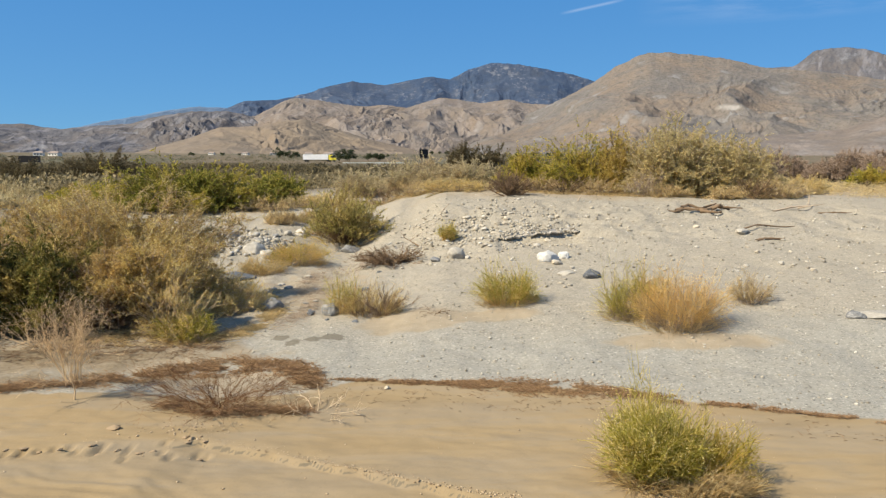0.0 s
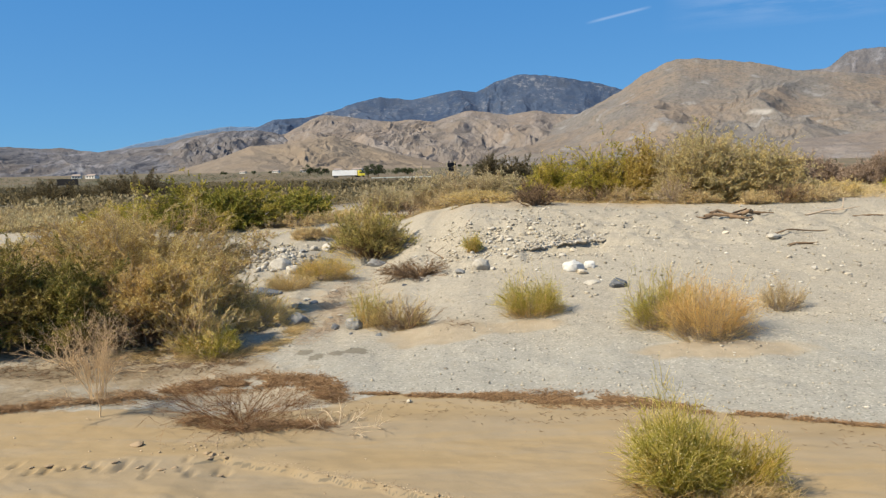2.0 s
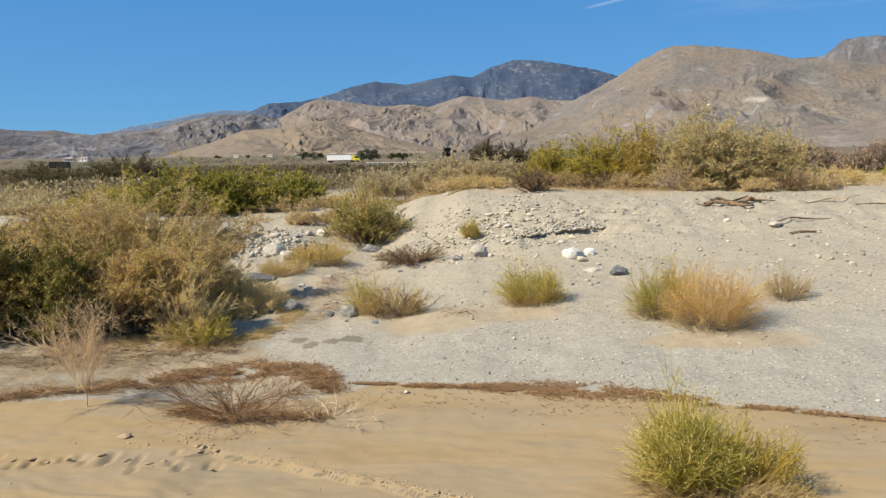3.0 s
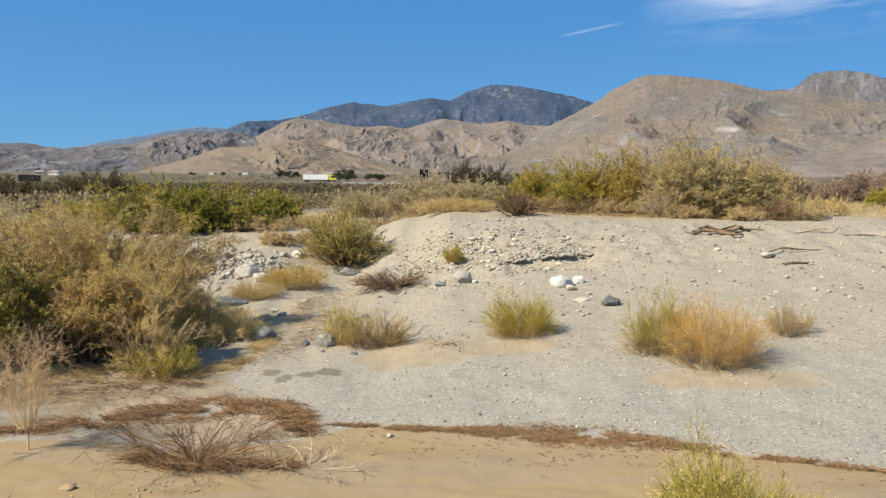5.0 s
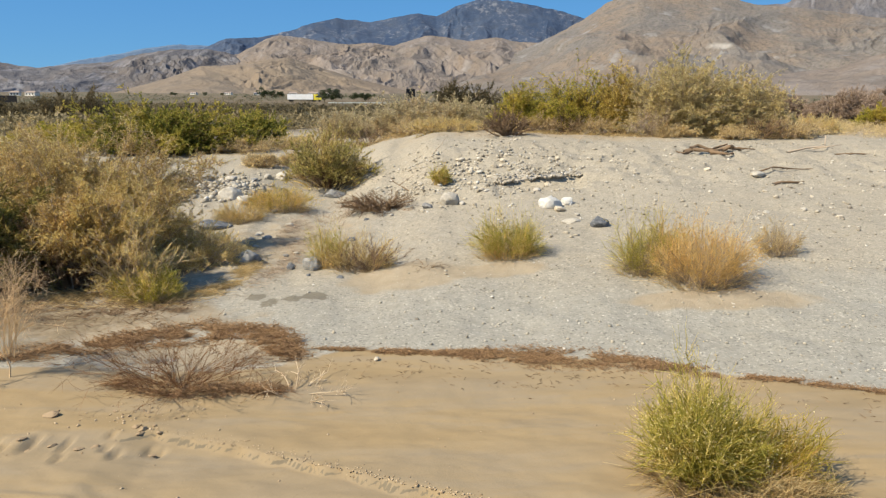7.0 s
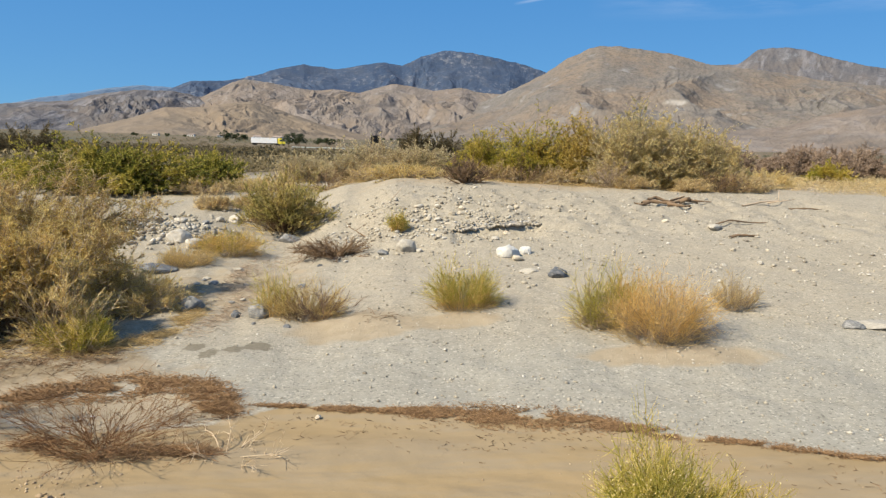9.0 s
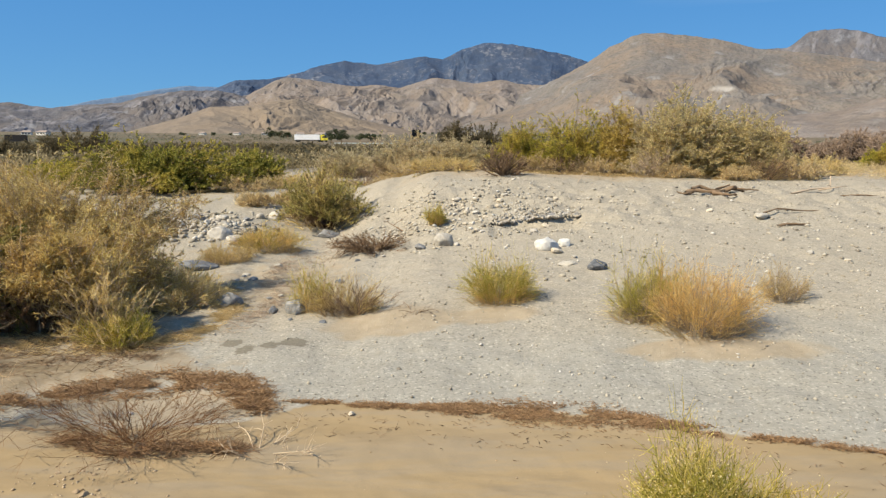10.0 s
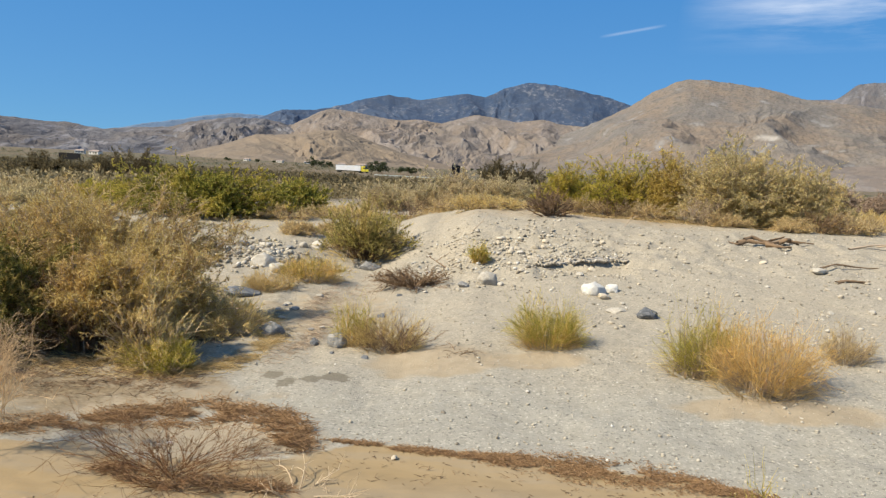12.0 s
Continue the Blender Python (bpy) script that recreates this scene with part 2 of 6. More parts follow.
# ---- materials ----
def ground_material():
    m, nt, b = material("wash_ground", 0.95, 0.15)
    v = place_vec(nt)
    fine, mid, big = grain(nt, v, 160, 3), grain(nt, v, 9, 5), grain(nt, v, 0.9, 4)
    sand = ramp(nt, mid, ((0.25, (0.272, 0.241, 0.184)), (0.5, (0.312, 0.280, 0.220)), (0.8, (0.338, 0.303, 0.240))))
    sand = blend(nt, ramp(nt, big, ((0.35, 0.0), (0.7, 0.55))), sand, (0.314, 0.274, 0.206))
    speck = cells(nt, v, 75)
    sep = nt.nodes.new("ShaderNodeSeparateColor")
    nt.links.new(speck, sep.inputs[0])
    chips = ramp(nt, sep.outputs[0], ((0.0, 0.52), (0.08, 0.78), (0.12, 0.98), (0.88, 1.0), (0.93, 1.2), (1.0, 1.45)))
    gravel = blend(nt, 0.85, sand, chips, "MULTIPLY")
    gravel = blend(nt, 0.6, gravel, ramp(nt, fine, ((0.3, 0.80), (0.7, 1.16))), "MULTIPLY")
    gravel = blend(nt, 0.7, gravel, ramp(nt, grain(nt, v, 34, 5, 0.7), ((0.32, 0.80), (0.68, 1.16))), "MULTIPLY")
    gravel = blend(nt, attribute(nt, "lower"), gravel, blend(nt, 1.0, gravel, (0.94, 0.99, 1.06), "MULTIPLY"))
    streak = grain(nt, place_vec(nt, (0.7, 3.2, 1)), 1.6, 5, 0.6)
    mud = ramp(nt, streak, ((0.3, (0.244, 0.178, 0.095)), (0.5, (0.270, 0.200, 0.110)), (0.62, (0.256, 0.199, 0.124)), (0.75, (0.289, 0.211, 0.111))))
    mud = blend(nt, ramp(nt, grain(nt, place_vec(nt, (0.45, 1.2, 1)), 0.9, 4, 0.5), ((0.46, 0.0), (0.60, 0.5))), mud, (0.231, 0.189, 0.132))
    mud = blend(nt, ramp(nt, grain(nt, place_vec(nt, (0.5, 1.5, 1)), 2.3, 6, 0.6), ((0.56, 0.0), (0.66, 0.4))), mud, (0.199, 0.150, 0.089))
    mud = blend(nt, ramp(nt, grain(nt, v, 26, 5, 0.65), ((0.63, 0.0), (0.72, 0.35))), mud, (0.179, 0.132, 0.080))
    mud = blend(nt, ramp(nt, grain(nt, place_vec(nt, (0.8, 2.0, 1)), 9, 5), ((0.62, 0.0), (0.78, 0.15))), mud, (0.349, 0.272, 0.176))
    silt = ramp(nt, mid, ((0.3, (0.275, 0.220, 0.145)), (0.7, (0.328, 0.270, 0.187))))
    plain = ramp(nt, grain(nt, v, 0.05, 6), ((0.3, (0.095, 0.076, 0.050)), (0.5, (0.150, 0.118, 0.076)), (0.7, (0.12, 0.098, 0.062))))
    plain = blend(nt, ramp(nt, grain(nt, place_vec(nt, (1, 0.35, 1)), 0.012, 6), ((0.45, 0.0), (0.6, 0.75))), plain, (0.0907, 0.0882, 0.0527))
    edge = calc(nt, "ADD", attribute(nt, "mud"), calc(nt, "MULTIPLY", calc(nt, "SUBTRACT", grain(nt, v, 7, 5), 0.5), 0.7))
    col = blend(nt, ramp(nt, edge, ((0.42, 0.0), (0.58, 1.0))), gravel, mud)
    edge2 = calc(nt, "ADD", attribute(nt, "silt"), calc(nt, "MULTIPLY", calc(nt, "SUBTRACT", grain(nt, v, 5, 5), 0.5), 0.8))
    col = blend(nt, ramp(nt, edge2, ((0.4, 0.0), (0.62, 0.85))), col, silt)
    # damp patches, plus the shade painted along the mud's small edge
    edge3 = calc(nt, "ADD", attribute(nt, "damp_and_edge_shade"), calc(nt, "MULTIPLY", calc(nt, "SUBTRACT", grain(nt, v, 9, 5, 0.65), 0.5), 1.7))
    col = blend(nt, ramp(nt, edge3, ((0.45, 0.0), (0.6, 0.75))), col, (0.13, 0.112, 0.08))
    edge4 = calc(nt, "ADD", attribute(nt, "soil"), calc(nt, "MULTIPLY", calc(nt, "SUBTRACT", grain(nt, v, 4, 6, 0.65), 0.5), 1.3))
    humus = ramp(nt, grain(nt, v, 30, 5), ((0.3, (0.123, 0.0902, 0.0533)), (0.7, (0.246, 0.189, 0.115))))
    col = blend(nt, ramp(nt, edge4, ((0.35, 0.0), (0.75, 0.85))), col, humus)
    col = blend(nt, attribute(nt, "plain"), col, plain)
    paint(nt, b, col)
    h = calc(nt, "ADD", calc(nt, "MULTIPLY", fine, 0.4), calc(nt, "MULTIPLY", grain(nt, v, 40, 5, 0.65), 1.0))
    rougher = calc(nt, "SUBTRACT", 1.15, calc(nt, "MULTIPLY", attribute(nt, "mud"), 0.95))
    h = calc(nt, "ADD", calc(nt, "MULTIPLY", h, rougher), calc(nt, "MULTIPLY", grain(nt, place_vec(nt, (1, 1.7, 1)), 9, 5, 0.55), 0.4))
    relief(nt, b, h, 0.55, 0.013)
    return m


def foliage(name, stops, patch=None, scale=2.0, see_through=0.45, rough=0.7):
    """Leaves: a colour for each leaf by its own chance, drifting to another over the plant."""
    m, nt, b = material(name, rough, 0.25)
    rnd = nt.nodes.new("ShaderNodeNewGeometry").outputs["Random Per Island"]
    col = ramp(nt, rnd, stops)
    if patch:
        spot = grain(nt, place_vec(nt), scale, 3)
        col = blend(nt, ramp(nt, spot, ((0.44, 0.0), (0.6, 0.8))), col, ramp(nt, rnd, patch))
    paint(nt, b, col)
    tr = nt.nodes.new("ShaderNodeBsdfTranslucent")
    nt.links.new(col, tr.inputs["Color"])
    mx = nt.nodes.new("ShaderNodeMixShader")
    mx.inputs[0].default_value = see_through
    nt.links.new(b.outputs[0], mx.inputs[1])
    nt.links.new(tr.outputs[0], mx.inputs[2])
    nt.links.new(mx.outputs[0], nt.nodes["Material Output"].inputs["Surface"])
    return m


def twig_material(name, dark, light):
    m, nt, b = material(name, 0.85, 0.2)
    rnd = nt.nodes.new("ShaderNodeNewGeometry").outputs["Random Per Island"]
    col = blend(nt, grain(nt, place_vec(nt), 60, 4), ramp(nt, rnd, ((0.0, dark), (1.0, light))), 1.25, "MULTIPLY")
    paint(nt, b, col)
    return m


def rock_material(name, dark, light, vein=None):
    m, nt, b = material(name, 0.8, 0.3)
    v = place_vec(nt, space="object")
    rnd = nt.nodes.new("ShaderNodeObjectInfo").outputs["Random"]
    col = ramp(nt, grain(nt, v, 9, 6, 0.65), ((0.3, dark), (0.68, light)))
    if vein:
        col = blend(nt, ramp(nt, grain(nt, place_vec(nt, (1, 1, 3), "object"), 5, 5), ((0.54, 0.0), (0.6, 0.8))), col, vein)
    col = blend(nt, 0.5, col, ramp(nt, rnd, ((0.0, 0.75), (1.0, 1.2))), "MULTIPLY")
    paint(nt, b, col)
    relief(nt, b, calc(nt, "ADD", grain(nt, v, 7, 8, 0.7), calc(nt, "MULTIPLY", grain(nt, v, 40, 5, 0.7), 0.3)), 0.5, 0.015)
    return m


def pebble_material():
    m, nt, b = material("pebbles", 0.85, 0.25)
    rnd = nt.nodes.new("ShaderNodeNewGeometry").outputs["Random Per Island"]
    col = ramp(nt, rnd, ((0.0, (0.161, 0.140, 0.109)), (0.15, (0.253, 0.221, 0.169)), (0.35, (0.332, 0.294, 0.225)), (0.7, (0.377, 0.339, 0.267)), (0.9, (0.432, 0.397, 0.331)), (1.0, (0.570, 0.543, 0.488))))
    col = blend(nt, 0.6, col, ramp(nt, grain(nt, place_vec(nt), 55, 4), ((0.3, 0.75), (0.7, 1.2))), "MULTIPLY")
    paint(nt, b, col)
    relief(nt, b, grain(nt, place_vec(nt), 90, 4), 0.5, 0.006)
    return m


def hill_material(name, soil, rock, scrub, scar=None, scrub_amount=0.4, size=1.0, rugged=0.9, gully_tone=0.0, outcrop=0.0, bare_at=None):
    """Bare slopes: soil, rock faces, dots of scrub."""
    m, nt, b = material(name, 0.95, 0.1)
    v = place_vec(nt)
    big, mid, small = grain(nt, v, 0.0035 / size, 7, 0.6), grain(nt, v, 0.014 / size, 7, 0.62), grain(nt, v, 0.07 / size, 5, 0.6)
    col = blend(nt, ramp(nt, big, ((0.40, 0.0), (0.60, 1.0))), soil, rock)
    steep = nt.nodes.new("ShaderNodeSeparateXYZ")
    nt.links.new(nt.nodes.new("ShaderNodeNewGeometry").outputs["Normal"], steep.inputs[0])
    col = blend(nt, ramp(nt, mid, ((0.46, 0.0), (0.66, 0.7))), col, tuple(0.62 * c + 0.02 for c in rock))
    col = blend(nt, ramp(nt, small, ((0.60 - 0.15 * scrub_amount, 0.0), (0.66, scrub_amount))), col, scrub)
    dots = grain(nt, v, 0.16 / size, 3, 0.6)
    col = blend(nt, ramp(nt, dots, ((0.56, 0.0), (0.64, 0.8 * scrub_amount))), col, tuple(0.8 * c for c in scrub))
    col = blend(nt, ramp(nt, grain(nt, v, 0.045 / size, 6, 0.7), ((0.58, 0.0), (0.68, 0.45))), col, tuple(min(0.6, 1.35 * c + 0.02) for c in rock))
    if scar:
        where = calc(nt, "MULTIPLY", ramp(nt, grain(nt, v, 0.006 / size, 3), ((0.52, 0.0), (0.6, 1.0))), ramp(nt, mid, ((0.54, 0.0), (0.64, 0.6))))
        col = blend(nt, where, col, scar)
    if outcrop:
        where = calc(nt, "MULTIPLY", ramp(nt, grain(nt, v, 0.0045 / size, 3), ((0.40, 0.0), (0.62, 1.0))), ramp(nt, grain(nt, v, 0.035 / size, 7, 0.8), ((0.53, 0.0), (0.60, outcrop))))
        col = blend(nt, where, col, scar)
    if bare_at:
        # one white landslip
        rel = nt.nodes.new("ShaderNodeVectorMath")
        rel.operation = "SUBTRACT"
        nt.links.new(nt.nodes.new("ShaderNodeNewGeometry").outputs["Position"], rel.inputs[0])
        rel.inputs[1].default_value = bare_at
        size_of = nt.nodes.new("ShaderNodeVectorMath")
        size_of.operation = "DIVIDE"
        nt.links.new(rel.outputs["Vector"], size_of.inputs[0])
        size_of.inputs[1].default_value = (46, 160, 14)
        far_off = nt.nodes.new("ShaderNodeVectorMath")
        far_off.operation = "LENGTH"
        nt.links.new(size_of.outputs["Vector"], far_off.inputs[0])
        near_it = calc(nt, "SUBTRACT", calc(nt, "MULTIPLY", grain(nt, v, 0.02 / size, 6, 0.7), 2.4), far_off.outputs["Value"])
        col = blend(nt, ramp(nt, near_it, ((0.35, 0.0), (0.9, 0.5))), col, (0.40, 0.38, 0.35))
    if gully_tone:
        # gully relief painted as colour: pale ridge streaks, dark shade between
        layers = grain(nt, place_vec(nt, (1, 4, 5), turn=35), 0.022 / size, 6, 0.66)
        col = blend(nt, ramp(nt, layers, ((0.52, 0.0), (0.62, gully_tone))), col, tuple(min(0.6, 1.7 * c + 0.03) for c in rock))
        col = blend(nt, ramp(nt, layers, ((0.34, gully_tone), (0.44, 0.0))), col, scrub)
    paint(nt, b, col)
    h = calc(nt, "ADD", calc(nt, "MULTIPLY", grain(nt, v, 0.022 / size, 10, 0.68), 0.6), calc(nt, "MULTIPLY", small, 0.15))
    relief(nt, b, h, rugged, 30 * size)
    return m


def plain_paint(name, color, rough=0.6, spots=8.0, deep=0.8):
    m, nt, b = material(name, rough, 0.35)
    paint(nt, b, blend(nt, 1.0, color, ramp(nt, grain(nt, place_vec(nt), spots, 5), ((0.3, deep), (0.7, 1.08))), "MULTIPLY"))
    return m


GROUND = ground_material()
PEBBLES = pebble_material()
MUD_GRIT = twig_material("mud_grit", (0.202, 0.143, 0.084), (0.403, 0.311, 0.202))
PALE_ROCK = rock_material("pale_rock", (0.36, 0.325, 0.265), (0.51, 0.475, 0.41))
WHITE_ROCK = rock_material("white_rock", (0.432, 0.414, 0.370), (0.594, 0.576, 0.528))
GREY_ROCK = rock_material("grey_rock", (0.27, 0.248, 0.205), (0.46, 0.42, 0.35))
BLUE_ROCK = rock_material("blue_grey_rock", (0.124, 0.126, 0.122), (0.248, 0.244, 0.232), (0.320, 0.308, 0.288))
DARK_ROCK = rock_material("dark_rock", (0.0588, 0.063, 0.0714), (0.143, 0.151, 0.16), (0.202, 0.202, 0.202))
TAN_ROCK = rock_material("tan_rock", (0.36, 0.305, 0.225), (0.54, 0.475, 0.37))
CRUST = rock_material("gravel_crust", (0.252, 0.223, 0.176), (0.403, 0.361, 0.294), (0.319, 0.302, 0.277))
GREY_TWIG = twig_material("grey_twigs", (0.22, 0.16, 0.11), (0.46, 0.37, 0.27))
BROWN_TWIG = twig_material("brown_twigs", (0.09, 0.058, 0.034), (0.25, 0.165, 0.095))
RED_TWIG = twig_material("reddish_twigs", (0.085, 0.044, 0.021), (0.246, 0.132, 0.060))
PALE_TWIG = twig_material("bleached_twigs", (0.36, 0.27, 0.17), (0.60, 0.48, 0.33))
WEED_TWIG = twig_material("dead_weed_twigs", (0.327, 0.224, 0.123), (0.631, 0.460, 0.267))
LITTER = twig_material("red_brown_litter", (0.137, 0.080, 0.039), (0.330, 0.208, 0.108))
LOG_WOOD = twig_material("dark_weathered_wood", (0.07, 0.045, 0.028), (0.24, 0.165, 0.10))
WOOD = twig_material("weathered_wood", (0.14, 0.10, 0.065), (0.36, 0.275, 0.18))
GOLD = foliage("golden_dry_leaves", ((0.0, (0.242, 0.167, 0.050)), (0.35, (0.474, 0.348, 0.118)), (0.7, (0.649, 0.504, 0.191)), (1.0, (0.814, 0.715, 0.364))),
               ((0.0, (0.262, 0.156, 0.055)), (0.5, (0.455, 0.302, 0.109)), (1.0, (0.717, 0.554, 0.255))), 1.9, 0.6)
RUST = foliage("rusty_dry_leaves", ((0.0, (0.273, 0.162, 0.049)), (0.5, (0.501, 0.337, 0.110)), (1.0, (0.706, 0.537, 0.220))), ((0.0, (0.387, 0.287, 0.074)), (1.0, (0.752, 0.612, 0.220))), 2.4)
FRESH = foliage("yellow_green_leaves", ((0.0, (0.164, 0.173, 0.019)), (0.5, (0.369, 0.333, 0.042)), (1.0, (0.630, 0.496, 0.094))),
                ((0.0, (0.356, 0.268, 0.039)), (0.5, (0.532, 0.402, 0.071)), (1.0, (0.691, 0.526, 0.125))), 1.6)
OLIVE = foliage("olive_leaves", ((0.0, (0.277, 0.224, 0.088)), (0.5, (0.507, 0.425, 0.189)), (1.0, (0.802, 0.678, 0.378))),
                ((0.0, (0.389, 0.295, 0.106)), (0.5, (0.625, 0.496, 0.212)), (1.0, (0.885, 0.743, 0.401))), 2.2, 0.55)
SAGE = foliage("grey_green_leaves", ((0.0, (0.29, 0.24, 0.12)), (0.5, (0.50, 0.42, 0.225)), (1.0, (0.73, 0.63, 0.39))),
               ((0.0, (0.27, 0.20, 0.10)), (0.5, (0.50, 0.39, 0.20)), (1.0, (0.72, 0.60, 0.37))), 1.4, 0.55)
ORANGE = foliage("orange_brown_leaves", ((0.0, (0.293, 0.206, 0.046)), (0.5, (0.488, 0.357, 0.086)), (1.0, (0.644, 0.509, 0.150))))
STRAW = foliage("straw_blades", ((0.0, (0.445, 0.322, 0.111)), (0.5, (0.636, 0.478, 0.187)), (1.0, (0.806, 0.666, 0.323))))
DULL_STRAW = foliage("dull_dry_grass", ((0.0, (0.390, 0.282, 0.125)), (0.5, (0.572, 0.435, 0.213)), (1.0, (0.780, 0.627, 0.350))))
TAWNY = foliage("tawny_blades", ((0.0, (0.533, 0.339, 0.119)), (0.5, (0.812, 0.532, 0.183)), (1.0, (0.900, 0.747, 0.330))), ((0.0, (0.509, 0.351, 0.110)), (1.0, (0.872, 0.634, 0.247))), 4.0)
TUFT_GREEN = foliage("tuft_green_blades", ((0.0, (0.273, 0.253, 0.036)), (0.5, (0.571, 0.471, 0.093)), (1.0, (0.894, 0.690, 0.228))), ((0.0, (0.522, 0.345, 0.103)), (1.0, (0.900, 0.655, 0.269))), 5.0)
BRUSH_GREEN = foliage("brush_green_stems", ((0.0, (0.220, 0.201, 0.030)), (0.45, (0.514, 0.436, 0.085)), (0.8, (0.759, 0.601, 0.180)), (1.0, (0.900, 0.754, 0.336))), ((0.0, (0.270, 0.272, 0.036)), (1.0, (0.637, 0.553, 0.108))), 6.0)
SEEDS = foliage("pale_seed_heads", ((0.0, (0.48, 0.36, 0.12)), (0.5, (0.64, 0.51, 0.20)), (1.0, (0.76, 0.66, 0.36))))
DARK_SCRUB = foliage("dark_scrub_leaves", ((0.0, (0.063, 0.050, 0.025)), (0.5, (0.127, 0.102, 0.052)), (1.0, (0.230, 0.185, 0.098))))
# dark green leaf colours, lowered further to stand in for blocked sun
SHADED_GREEN = foliage("shade_darkened_green_leaves", ((0.0, (0.060, 0.067, 0.013)), (0.5, (0.157, 0.147, 0.030)), (0.85, (0.305, 0.249, 0.060)), (1.0, (0.480, 0.365, 0.112))),
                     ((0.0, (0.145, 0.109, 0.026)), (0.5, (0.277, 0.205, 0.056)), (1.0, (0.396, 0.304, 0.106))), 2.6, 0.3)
DARK_OLIVE = foliage("dark_olive_leaves", ((0.0, (0.180, 0.162, 0.040)), (0.5, (0.396, 0.348, 0.098)), (1.0, (0.672, 0.564, 0.207))), ((0.0, (0.336, 0.240, 0.069)), (1.0, (0.672, 0.516, 0.196))), 2.5)
LEAFY = foliage("leafy_green_leaves", ((0.0, (0.092, 0.105, 0.018)), (0.5, (0.230, 0.230, 0.041)), (0.85, (0.404, 0.358, 0.068)), (1.0, (0.551, 0.450, 0.110))),
                ((0.0, (0.276, 0.230, 0.037)), (0.5, (0.459, 0.376, 0.068)), (1.0, (0.625, 0.496, 0.120))), 1.5)
THICKET_BROWN = foliage("thicket_twigs", ((0.0, (0.172, 0.121, 0.081)), (0.5, (0.299, 0.218, 0.155)), (1.0, (0.437, 0.328, 0.241))), see_through=0.15)
SCRUB_BROWN = foliage("brown_scrub_leaves", ((0.0, (0.13, 0.105, 0.05)), (0.5, (0.25, 0.20, 0.105)), (1.0, (0.42, 0.34, 0.19))))
TREE_GREEN = foliage("tree_leaves", ((0.0, (0.03, 0.045, 0.02)), (1.0, (0.085, 0.10, 0.045))))


# ---- the ground: one sheet, fine near the wash and wide towards the mountains ----
def spaced(knots):
    out = [knots[0][0]]
    for (a, step), (b, _) in zip(knots, knots[1:]):
        n = max(1, round((b - a) / step))
        out += list(np.linspace(a, b, n + 1)[1:])
    return np.array(out)


def zone(x, y, cx, cy, rx, ry):
    return np.clip(1.3 - np.hypot((x - cx) / rx, (y - cy) / ry) * 0.8, 0, 1)


